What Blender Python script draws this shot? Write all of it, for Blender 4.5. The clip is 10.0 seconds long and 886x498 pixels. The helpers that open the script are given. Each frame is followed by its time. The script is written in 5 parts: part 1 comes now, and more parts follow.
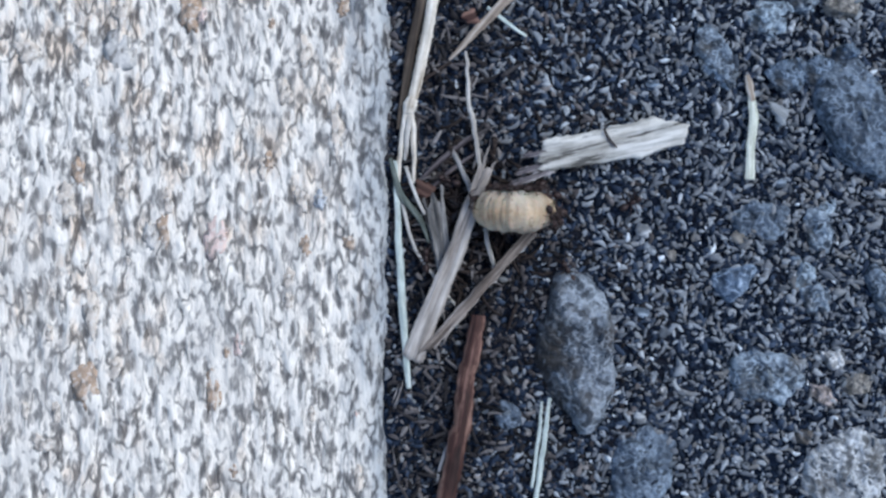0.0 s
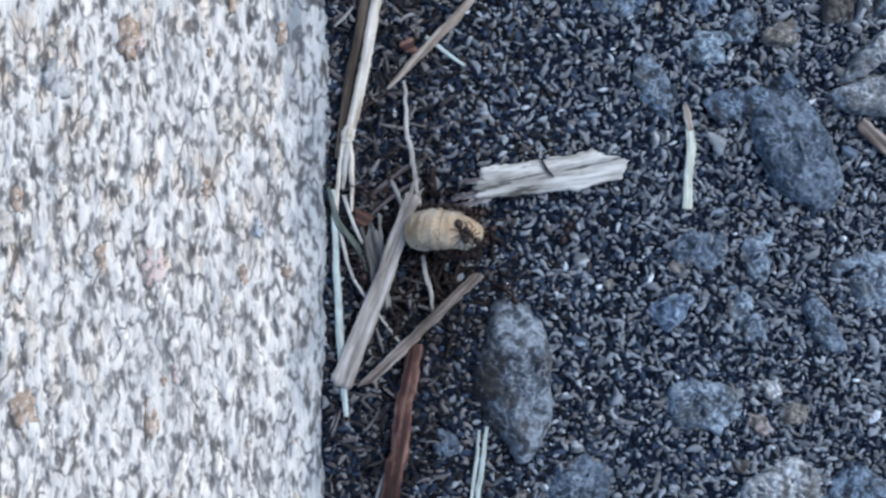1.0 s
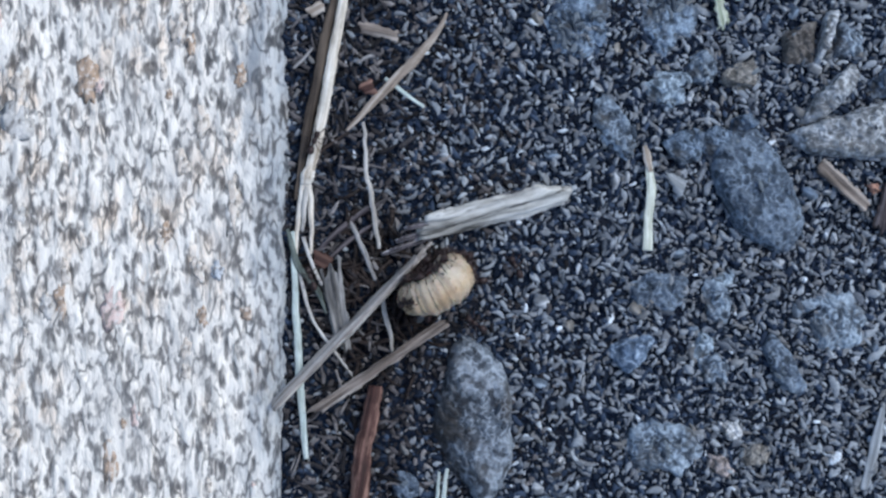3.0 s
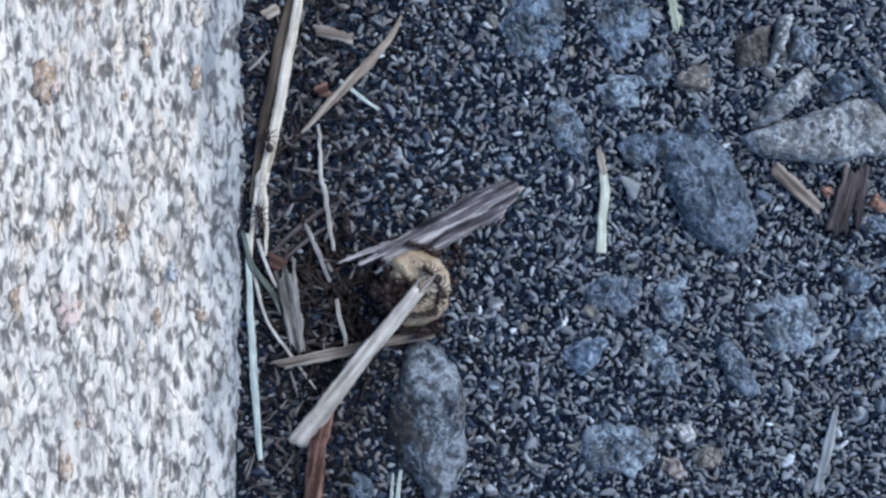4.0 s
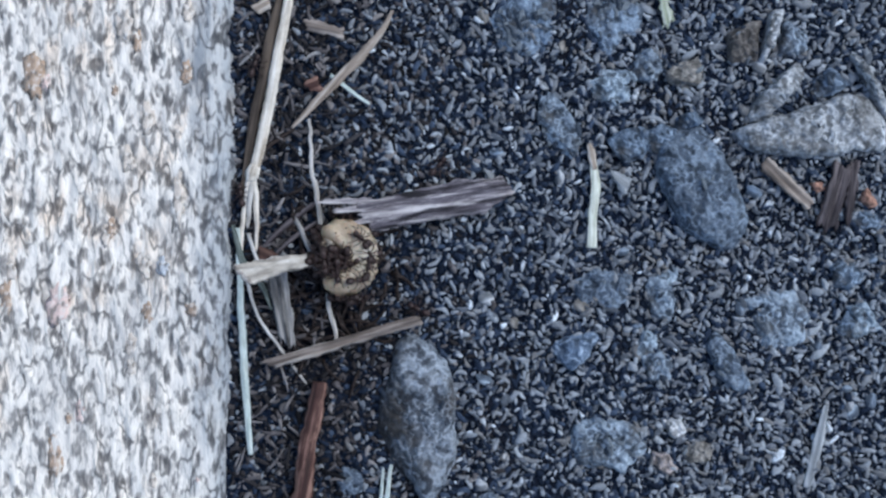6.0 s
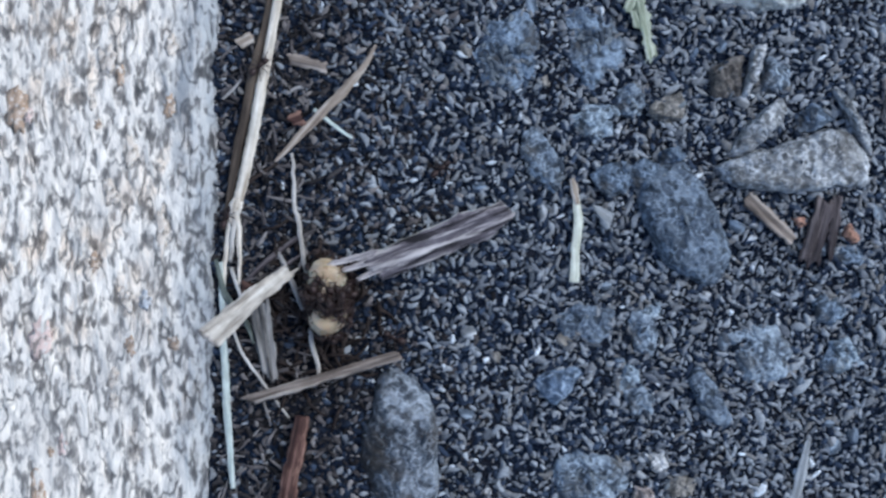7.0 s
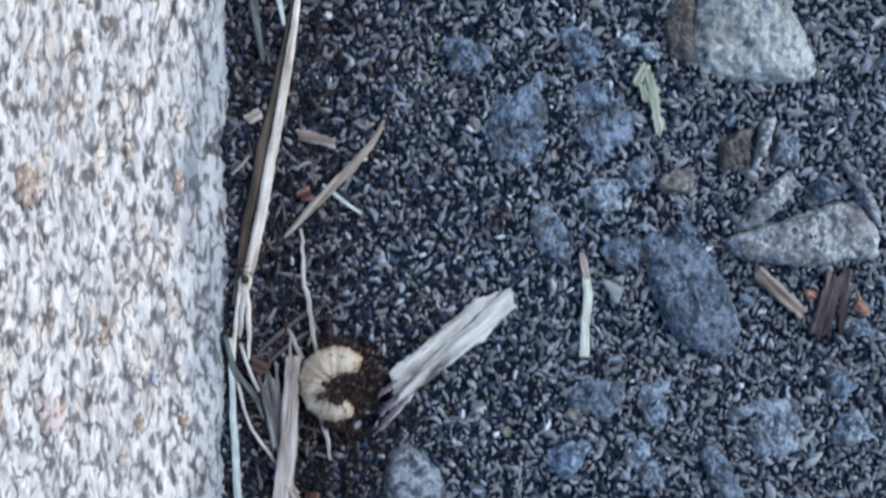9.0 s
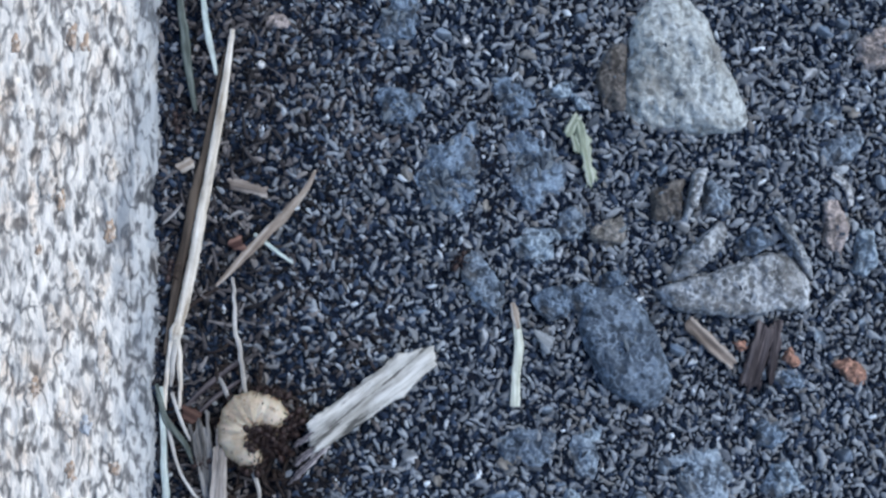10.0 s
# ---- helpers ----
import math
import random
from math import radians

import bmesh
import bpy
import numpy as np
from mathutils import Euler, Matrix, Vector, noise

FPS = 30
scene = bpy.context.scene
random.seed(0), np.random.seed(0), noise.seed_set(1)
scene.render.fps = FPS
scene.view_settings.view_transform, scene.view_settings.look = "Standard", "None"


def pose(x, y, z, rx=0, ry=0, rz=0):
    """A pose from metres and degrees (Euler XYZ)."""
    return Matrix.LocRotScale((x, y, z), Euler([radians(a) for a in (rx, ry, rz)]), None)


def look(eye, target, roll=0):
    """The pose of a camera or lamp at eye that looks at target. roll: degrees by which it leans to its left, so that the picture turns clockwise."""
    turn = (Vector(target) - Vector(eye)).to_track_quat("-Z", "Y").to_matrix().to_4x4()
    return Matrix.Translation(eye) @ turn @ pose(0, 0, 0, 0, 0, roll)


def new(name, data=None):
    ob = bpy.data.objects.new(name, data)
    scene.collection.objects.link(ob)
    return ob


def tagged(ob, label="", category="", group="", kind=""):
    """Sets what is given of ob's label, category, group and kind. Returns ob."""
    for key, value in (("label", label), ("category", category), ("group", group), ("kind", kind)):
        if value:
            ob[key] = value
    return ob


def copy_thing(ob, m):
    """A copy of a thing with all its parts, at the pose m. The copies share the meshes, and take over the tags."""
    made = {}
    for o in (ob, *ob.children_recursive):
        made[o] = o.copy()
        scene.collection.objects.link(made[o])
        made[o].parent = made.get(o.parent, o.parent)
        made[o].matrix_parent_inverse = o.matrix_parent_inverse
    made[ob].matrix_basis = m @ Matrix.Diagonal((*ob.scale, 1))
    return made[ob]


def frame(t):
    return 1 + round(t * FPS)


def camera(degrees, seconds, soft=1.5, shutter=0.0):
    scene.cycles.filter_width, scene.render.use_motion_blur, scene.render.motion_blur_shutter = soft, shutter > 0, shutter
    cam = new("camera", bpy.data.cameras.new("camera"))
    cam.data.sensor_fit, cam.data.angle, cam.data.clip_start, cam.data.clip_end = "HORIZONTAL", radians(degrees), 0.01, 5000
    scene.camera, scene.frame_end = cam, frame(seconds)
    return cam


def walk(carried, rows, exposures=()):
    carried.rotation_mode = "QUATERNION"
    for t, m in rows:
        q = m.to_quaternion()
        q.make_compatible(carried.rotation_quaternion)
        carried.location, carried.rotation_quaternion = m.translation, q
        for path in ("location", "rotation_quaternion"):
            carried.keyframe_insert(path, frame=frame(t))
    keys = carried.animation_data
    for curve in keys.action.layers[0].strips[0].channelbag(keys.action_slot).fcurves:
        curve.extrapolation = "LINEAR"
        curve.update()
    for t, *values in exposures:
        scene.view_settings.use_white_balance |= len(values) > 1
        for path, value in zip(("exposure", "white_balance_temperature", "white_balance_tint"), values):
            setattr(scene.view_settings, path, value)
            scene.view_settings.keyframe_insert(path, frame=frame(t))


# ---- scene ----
MM = 0.001
LENS = 36.0
HEIGHT = 78.4 * MM / math.tan(radians(LENS / 2))  # eye above the ground
cam = camera(LENS, 10.0, soft=2.6, shutter=0.5)
# seconds, x and y in millimetres, height factor, roll in degrees
ROWS = [
    (0.0, 0.00, 0.00, 1.0000, -0.00),
    (0.2, 2.71, 2.80, 0.9998, -0.04),
    (0.3, 5.21, 6.01, 1.0000, -0.02),
    (0.5, 6.83, 5.15, 1.0020, 0.08),
    (0.7, 13.23, 5.38, 1.0001, 0.13),
    (0.8, 9.14, 5.01, 1.0002, 0.11),
    (1.0, 10.94, 5.08, 1.0015, 0.13),
    (1.2, 12.36, 5.18, 1.0007, 0.15),
    (1.3, 12.16, 5.34, 1.0011, 0.18),
    (1.5, 14.30, 8.91, 1.0025, 0.20),
    (1.7, 10.39, 8.32, 1.0018, 0.17),
    (1.8, 7.62, 9.24, 1.0013, 0.14),
    (2.0, 8.96, 11.11, 1.0012, 0.18),
    (2.2, 14.50, 13.22, 1.0002, 0.23),
    (3.3, 18.09, 11.17, 1.0000, 0.00),
    (3.5, 18.86, 9.04, 1.0024, 0.13),
    (3.7, 23.18, 11.13, 1.0018, 0.10),
    (3.8, 23.51, 12.43, 1.0032, 0.09),
    (4.0, 26.08, 12.84, 1.0030, 0.16),
    (4.2, 24.84, 12.28, 1.0029, 0.10),
    (4.5, 23.84, 13.55, 1.0026, 0.11),
    (4.8, 25.84, 12.86, 1.0026, 0.16),
    (5.0, 26.21, 12.63, 1.0027, 0.16),
    (5.3, 27.50, 14.41, 1.0037, 0.15),
    (5.5, 25.88, 12.34, 1.0036, 0.14),
    (5.7, 27.19, 11.15, 1.0031, 0.21),
    (6.8, 28.43, 17.08, 1.0033, 0.28),
    (7.0, 30.78, 17.99, 1.0037, 0.35),
    (7.2, 32.44, 18.47, 1.0035, 0.31),
    (7.5, 32.40, 19.96, 1.0031, 0.25),
    (7.7, 33.04, 22.99, 1.0048, 0.14),
    (8.0, 35.04, 22.41, 1.0047, 0.26),
    (8.3, 36.86, 24.26, 1.0049, 0.25),
    (8.5, 34.50, 23.94, 1.0037, 0.20),
    (8.7, 30.68, 24.82, 1.0018, 0.12),
    (9.0, 29.05, 31.22, 1.0028, 0.10),
    (9.2, 34.59, 36.11, 1.0028, 0.12),
    (9.3, 36.08, 37.62, 1.0040, 0.17),
    (9.5, 39.07, 37.19, 1.0036, 0.22),
    (9.8, 41.15, 38.01, 1.0040, 0.18),
    (10.0, 41.14, 40.02, 1.0042, 0.31),
]
walk(cam, [(t, pose(x * MM, y * MM, HEIGHT * s, 0, 0, r)) for t, x, y, s, r in ROWS])

# ---- light ----
world = bpy.data.worlds.new("sky")
scene.world = world
world.use_nodes = True
wn = world.node_tree.nodes
sky = wn.new("ShaderNodeTexSky")
sky.sky_type, sky.sun_disc = "NISHITA", False
sky.sun_elevation, sky.sun_rotation = radians(52), radians(60)
wn["Background"].inputs["Strength"].default_value = 0.15
world.node_tree.links.new(sky.outputs[0], wn["Background"].inputs["Color"])
sun = new("sun", bpy.data.lights.new("sun", "SUN"))
sun.data.energy, sun.data.angle, sun.data.color = 1.9, radians(30), (0.9, 0.97, 1.0)
sun.matrix_world = look((0.6, 0.35, 0.9), (0, 0, 0))
scene.view_settings.exposure = 0.09


# ---- materials ----
def material(name, rough=0.85):
    m = bpy.data.materials.new(name)
    m.use_nodes = True
    b = m.node_tree.nodes["Principled BSDF"]
    b.inputs["Roughness"].default_value = rough
    b.inputs["Specular IOR Level"].default_value = 0.3
    return m, m.node_tree.nodes, m.node_tree.links, b


def coords(n, l, stretch=(1, 1, 1), turn=(0, 0, 0)):
    c, mp = n.new("ShaderNodeTexCoord"), n.new("ShaderNodeMapping")
    mp.inputs["Scale"].default_value = stretch
    mp.inputs["Rotation"].default_value = turn
    l.new(c.outputs["Object"], mp.inputs["Vector"])
    return mp.outputs["Vector"]


def noise_tex(n, l, vec, scale, detail=4.0, rough=0.6):
    t = n.new("ShaderNodeTexNoise")
    t.inputs["Scale"].default_value, t.inputs["Detail"].default_value, t.inputs["Roughness"].default_value = scale, detail, rough
    if vec is not None:
        l.new(vec, t.inputs["Vector"])
    return t.outputs["Fac"]


def ramp(n, l, fac, *stops):
    r = n.new("ShaderNodeValToRGB")
    e = r.color_ramp.elements
    while len(e) < len(stops):
        e.new(0.5)
    for k, (p, c) in enumerate(stops):
        e[k].position, e[k].color = p, (*c, 1)
    l.new(fac, r.inputs["Fac"])
    return r.outputs["Color"]


def mix(n, l, fac, a, b, kind="MIX"):
    x = n.new("ShaderNodeMix")
    x.data_type, x.blend_type = "RGBA", kind
    for s, v in ((x.inputs[0], fac), (x.inputs[6], a), (x.inputs[7], b)):
        if isinstance(v, (int, float)):
            s.default_value = v
        elif isinstance(v, tuple):
            s.default_value = (*v, 1)
        else:
            l.new(v, s)
    return x.outputs[2]


def bump(n, l, b, height, strength, distance):
    u = n.new("ShaderNodeBump")
    u.inputs["Strength"].default_value, u.inputs["Distance"].default_value = strength, distance
    l.new(height, u.inputs["Height"])
    l.new(u.outputs["Normal"], b.inputs["Normal"])


def soil_material():
    m, n, l, b = material("dark_soil", 0.9)
    v = coords(n, l)
    fine, broad = noise_tex(n, l, v, 900, 5), noise_tex(n, l, v, 70, 3)
    c = ramp(n, l, fine, (0.3, (0.003, 0.005, 0.012)), (0.55, (0.009, 0.016, 0.032)), (0.78, (0.03, 0.045, 0.076)))
    c = mix(n, l, ramp(n, l, broad, (0.4, (0, 0, 0)), (0.65, (0.6, 0.6, 0.6))), c, (0.02, 0.018, 0.019))
    l.new(c, b.inputs["Base Color"])
    b.inputs["Specular IOR Level"].default_value = 0.05
    bump(n, l, b, fine, 0.8, 0.0005)
    return m


def grain_material(name, *stops):
    m, n, l, b = material(name, 0.8)
    g = n.new("ShaderNodeNewGeometry")
    c = ramp(n, l, g.outputs["Random Per Island"], *stops)
    f = noise_tex(n, l, coords(n, l), 1100, 3)
    c = mix(n, l, 0.6, c, ramp(n, l, f, (0.3, (0.45, 0.45, 0.45)), (0.7, (1.3, 1.3, 1.3))), "MULTIPLY")
    b.inputs["Specular IOR Level"].default_value = 0.15
    l.new(c, b.inputs["Base Color"])
    bump(n, l, b, f, 0.5, 0.0003)
    return m


def stone_material(name, dark, mid, pale, scale=350, stain=(0.1, 0.095, 0.09), flank=None):
    """Weathered broken stone: soft patches, a fine net of pale and dark lines, pits, and soil rubbed into the hollows."""
    m, n, l, b = material(name, 0.8)
    v = coords(n, l)
    broad, a, f = noise_tex(n, l, v, scale * 0.3, 3), noise_tex(n, l, v, scale * 0.8, 5, 0.6), noise_tex(n, l, v, scale * 3.2, 3)
    c = ramp(n, l, mix(n, l, 0.45, a, broad), (0.36, dark), (0.48, mid), (0.64, pale))
    worm = noise_tex(n, l, v, max(600, scale * 1.25), 1.2, 0.5)
    line = ramp(n, l, worm, (0.43, (0, 0, 0)), (0.485, (0.85, 0.85, 0.85)), (0.54, (0, 0, 0)))
    c = mix(n, l, line, c, tuple(min(1, 1.15 * p) for p in pale))
    pits = noise_tex(n, l, coords(n, l, (1, 1, 1), (0.4, 0.9, 0.2)), max(560, scale * 1.5), 1.5, 0.5)
    c = mix(n, l, ramp(n, l, pits, (0.35, (0.85, 0.85, 0.85)), (0.45, (0, 0, 0))), c, tuple(0.75 * d for d in dark))
    c = mix(n, l, 0.5, c, ramp(n, l, f, (0.34, (0.5, 0.5, 0.5)), (0.64, (1.4, 1.4, 1.4))), "MULTIPLY")
    soiled = noise_tex(n, l, coords(n, l, (1, 1, 1), (0.7, 0.1, 1.2)), scale * 0.4, 4)
    c = mix(n, l, ramp(n, l, soiled, (0.5, (0, 0, 0)), (0.66, (0.6, 0.6, 0.6))), c, stain)
    if flank:  # soil caked on one side, up to an uneven line
        place, line = n.new("ShaderNodeSeparateXYZ"), n.new("ShaderNodeMath")
        l.new(v, place.inputs[0])
        line.operation = "MULTIPLY_ADD"
        l.new(broad, line.inputs[0])
        line.inputs[1].default_value = 0.02
        l.new(place.outputs["X"], line.inputs[2])
        caked = ramp(n, l, line.outputs[0], (0.0, (0.9, 0.9, 0.9)), (flank * MM, (0.75, 0.75, 0.75)), ((flank + 2.5) * MM, (0, 0, 0)))
        c = mix(n, l, caked, c, mix(n, l, 0.6, stain, c, "MULTIPLY"))
    l.new(c, b.inputs["Base Color"])
    bump(n, l, b, mix(n, l, 0.5, mix(n, l, 0.5, worm, pits), a), 1.0, 0.003)
    return m


def fibre_material(name, dark, mid, pale, across=2500, rough=0.7):
    """Dry plant matter: streaks that run along the piece's own x axis."""
    m, n, l, b = material(name, rough)
    v = coords(n, l, (0.06, 1, 1))
    a, f = noise_tex(n, l, v, across, 4, 0.6), noise_tex(n, l, coords(n, l), 260, 3)
    c = ramp(n, l, a, (0.32, dark), (0.5, mid), (0.68, pale))
    c = mix(n, l, 0.6, c, ramp(n, l, f, (0.3, (0.6, 0.58, 0.55)), (0.6, (1.1, 1.1, 1.1))), "MULTIPLY")
    l.new(c, b.inputs["Base Color"])
    bump(n, l, b, a, 0.6, 0.0003)
    return m


def concrete_material():
    """Worn cement skin: pale lumps drawn out along the kerb, dark cracks and pits between them, brown stains."""
    m, n, l, b = material("weathered_concrete", 0.9)
    v = coords(n, l, (1, 0.4, 1))
    wob = n.new("ShaderNodeTexNoise")
    wob.inputs["Scale"].default_value, wob.inputs["Detail"].default_value = 420, 3
    l.new(v, wob.inputs["Vector"])
    add = n.new("ShaderNodeVectorMath")
    add.operation = "MULTIPLY_ADD"
    l.new(wob.outputs["Color"], add.inputs[0])
    add.inputs[1].default_value = (0.0012, 0.0012, 0.0012)
    l.new(v, add.inputs[2])
    cell = n.new("ShaderNodeTexVoronoi")
    cell.feature = "DISTANCE_TO_EDGE"
    cell.inputs["Scale"].default_value = 500
    l.new(add.outputs[0], cell.inputs["Vector"])
    fine, mid, broad = noise_tex(n, l, add.outputs[0], 680, 2, 0.55), noise_tex(n, l, v, 330, 4, 0.6), noise_tex(n, l, coords(n, l), 45, 3)
    c = ramp(n, l, fine, (0.31, (0.175, 0.165, 0.159)), (0.42, (0.45, 0.418, 0.39)), (0.475, (0.92, 0.859, 0.786)), (0.6, (0.97, 0.908, 0.83)))
    vein = noise_tex(n, l, add.outputs[0], 390, 1.5, 0.5)
    gap = mix(n, l, 1.0, ramp(n, l, vein, (0.44, (0, 0, 0)), (0.475, (0.85, 0.85, 0.85)), (0.505, (0.85, 0.85, 0.85)), (0.54, (0, 0, 0))), ramp(n, l, mid, (0.4, (0.1, 0.1, 0.1)), (0.54, (1, 1, 1))), "MULTIPLY")
    c = mix(n, l, gap, c, (0.125, 0.12, 0.119))
    crack = ramp(n, l, cell.outputs["Distance"], (0.02, (0.4, 0.4, 0.4)), (0.1, (0, 0, 0)))
    some = ramp(n, l, mid, (0.43, (0.03, 0.03, 0.03)), (0.6, (1.0, 1.0, 1.0)))
    c = mix(n, l, mix(n, l, 1.0, crack, some, "MULTIPLY"), c, (0.09, 0.087, 0.09))
    grey = noise_tex(n, l, v, 150, 4, 0.6)
    c = mix(n, l, ramp(n, l, grey, (0.48, (0, 0, 0)), (0.7, (0.45, 0.45, 0.45))), c, (0.47, 0.445, 0.425))
    warm = mix(n, l, 1.0, ramp(n, l, mid, (0.47, (0, 0, 0)), (0.62, (0.6, 0.6, 0.6))), ramp(n, l, broad, (0.42, (0.05, 0.05, 0.05)), (0.62, (1, 1, 1))), "MULTIPLY")
    c = mix(n, l, warm, c, mix(n, l, 1.0, c, (0.95, 0.76, 0.6), "MULTIPLY"))
    # shade of the rounded edge, put into the colour as an uneven bluish darkening
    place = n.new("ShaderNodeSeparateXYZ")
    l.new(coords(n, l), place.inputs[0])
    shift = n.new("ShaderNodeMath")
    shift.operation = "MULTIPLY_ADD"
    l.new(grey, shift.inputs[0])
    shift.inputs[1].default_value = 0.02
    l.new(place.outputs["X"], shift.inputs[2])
    edge_shade = ramp(n, l, shift.outputs[0], (0.0, (0, 0, 0)), (0.009, (0.95, 0.95, 0.95)))
    c = mix(n, l, edge_shade, c, mix(n, l, 1.0, c, (0.42, 0.49, 0.58), "MULTIPLY"))
    l.new(c, b.inputs["Base Color"])
    h = mix(n, l, 0.5, vein, fine)
    bump(n, l, b, h, 1.0, 0.0014)
    return m


SOIL, CONCRETE = soil_material(), concrete_material()
GRIT = grain_material("grit", (0.0, (0.085, 0.100, 0.122)), (0.22, (0.165, 0.183, 0.215)), (0.3, (0.212, 0.207, 0.203)), (0.4, (0.214, 0.234, 0.267)), (0.55, (0.262, 0.274, 0.289)),
                      (0.65, (0.270, 0.302, 0.346)), (0.88, (0.340, 0.370, 0.410)), (0.975, (0.440, 0.480, 0.525)), (1.0, (0.828, 0.905, 0.985)))
# lower grains: the blue shade of the gaps is put into their colour
SUBGRIT = grain_material("shade_grit", (0.0, (0.005, 0.010, 0.021)), (0.6, (0.023, 0.036, 0.065)), (1.0, (0.063, 0.091, 0.144)))
DUST = grain_material("stone_dust", (0.0, (0.028, 0.039, 0.058)), (0.5, (0.095, 0.117, 0.147)), (1.0, (0.228, 0.263, 0.294)))
CRUMB = grain_material("humus_crumbs", (0.0, (0.007, 0.007, 0.009)), (0.45, (0.045, 0.041, 0.044)), (0.8, (0.14, 0.128, 0.132)), (1.0, (0.3, 0.28, 0.276)))
STONE_BLUE = stone_material("blue_grey_stone", (0.042, 0.056, 0.078), (0.140, 0.179, 0.233), (0.370, 0.453, 0.544))
STONE_GREY = stone_material("grey_stone", (0.100, 0.109, 0.120), (0.289, 0.307, 0.333), (0.598, 0.630, 0.670))
STRAW = fibre_material("dry_straw", (0.4, 0.33, 0.26), (0.76, 0.69, 0.6), (0.92, 0.88, 0.82), 1500)


# ---- shapes ----
def lattice(seed, n=256):
    return np.random.RandomState(seed).rand(n, n)


def value_noise(x, y, seed):
    g = lattice(seed)
    xi, yi = np.floor(x).astype(int), np.floor(y).astype(int)
    fx, fy = x - xi, y - yi
    fx, fy = fx * fx * (3 - 2 * fx), fy * fy * (3 - 2 * fy)
    a, b = g[xi % 256, yi % 256], g[(xi + 1) % 256, yi % 256]
    c, d = g[xi % 256, (yi + 1) % 256], g[(xi + 1) % 256, (yi + 1) % 256]
    return (a * (1 - fx) + b * fx) * (1 - fy) + (c * (1 - fx) + d * fx) * fy - 0.5


def fbm(x, y, seed, octaves=3):
    return sum(value_noise(x * 2**k, y * 2**k, seed + k) / 2**k for k in range(octaves))


def mesh_object(name, verts, faces, mat, smooth=True):
    me = bpy.data.meshes.new(name)
    me.from_pydata(verts, [], faces)
    me.materials.append(mat)
    me.polygons.foreach_set("use_smooth", [smooth] * len(me.polygons))
    me.update()
    return new(name, me)


def part(name, bm, mat, parent, label=""):
    me = bpy.data.meshes.new(name)
    bm.to_mesh(me)
    bm.free()
    me.materials.append(mat)
    me.polygons.foreach_set("use_smooth", [True] * len(me.polygons))
    ob = new(name, me)
    ob.parent = parent
    return tagged(ob, label)


def sheet(name, xs, ys, height, mat):
    X, Y = np.meshgrid(xs, ys)
    Z = height(X, Y)
    nx, ny = len(xs), len(ys)
    verts = np.stack([X, Y, Z], -1).reshape(-1, 3).tolist()
    i = (np.arange(ny - 1)[:, None] * nx + np.arange(nx - 1)[None]).reshape(-1)
    faces = np.stack([i, i + 1, i + nx + 1, i + nx], -1).tolist()
    return mesh_object(name, verts, faces, mat)


def spread(lo, hi, step, far):
    """Coordinates close together between lo and hi, and ever wider out to far."""
    inner = np.arange(lo, hi, step)
    out, d, o = [], step, 0.0
    while o < far:
        d *= 1.6
        o += d
        out.append(o)
    out = np.array(out)
    return np.concatenate([lo - out[::-1], inner, inner[-1] + out])


def ground_height(x, y):
    return MM * (1.6 * fbm(x * 60, y * 60, 11, 3) + 0.7 * fbm(x * 500, y * 500, 21, 2))


# ---- ground and kerb ----
ground = sheet("ground", spread(-0.02, 0.125, 0.0006, 60), spread(-0.05, 0.09, 0.0006, 60), ground_height, SOIL)
tagged(ground, "dark grey gritty soil with worn asphalt stones", "ground", kind="structure")

KERB_LEAN = math.atan2(8, 882)


def kerb_profile():
    """x behind the edge and height above the ground, from the foot over the rounded edge to the back."""
    pts = [(0.0, -4.0), (0.0, -1.0)]
    pts += [(5 * (1 - math.cos(a)), -1 + 3.5 * math.sin(a)) for a in np.linspace(0.2, math.pi / 2, 10)]
    pts += [(d, 2.5) for d in np.arange(5.5, 75, 0.5)] + [(100, 2.5), (120, 2.5), (120, -4)]
    return np.array(pts) * MM


def build_kerb():
    prof = kerb_profile()
    ys = spread(-0.05, 0.09, 0.0006, 60)
    D, Y = np.meshgrid(prof[:, 0], ys)
    H = np.meshgrid(prof[:, 1], ys)[0]
    rough = fbm(D * 700, Y * 300, 31, 3) * 0.8 * MM
    rough = rough * np.clip((H + 2 * MM) / (3 * MM), 0.2, 1)
    X = -D - fbm(D * 200, Y * 110, 41, 4) * 1.3 * MM
    Z = H + rough
    nx, ny = D.shape[1], D.shape[0]
    verts = np.stack([X, Y, Z], -1).reshape(-1, 3).tolist()
    i = (np.arange(ny - 1)[:, None] * nx + np.arange(nx - 1)[None]).reshape(-1)
    faces = np.stack([i, i + nx, i + nx + 1, i + 1], -1).tolist()
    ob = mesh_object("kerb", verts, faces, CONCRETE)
    ob.matrix_world = pose(-9.7 * MM, 0, 0, 0, 0, -math.degrees(KERB_LEAN))
    return tagged(ob, "pale weathered concrete kerb with rounded edge", "kerb", kind="structure")


kerb = build_kerb()


STONES = []


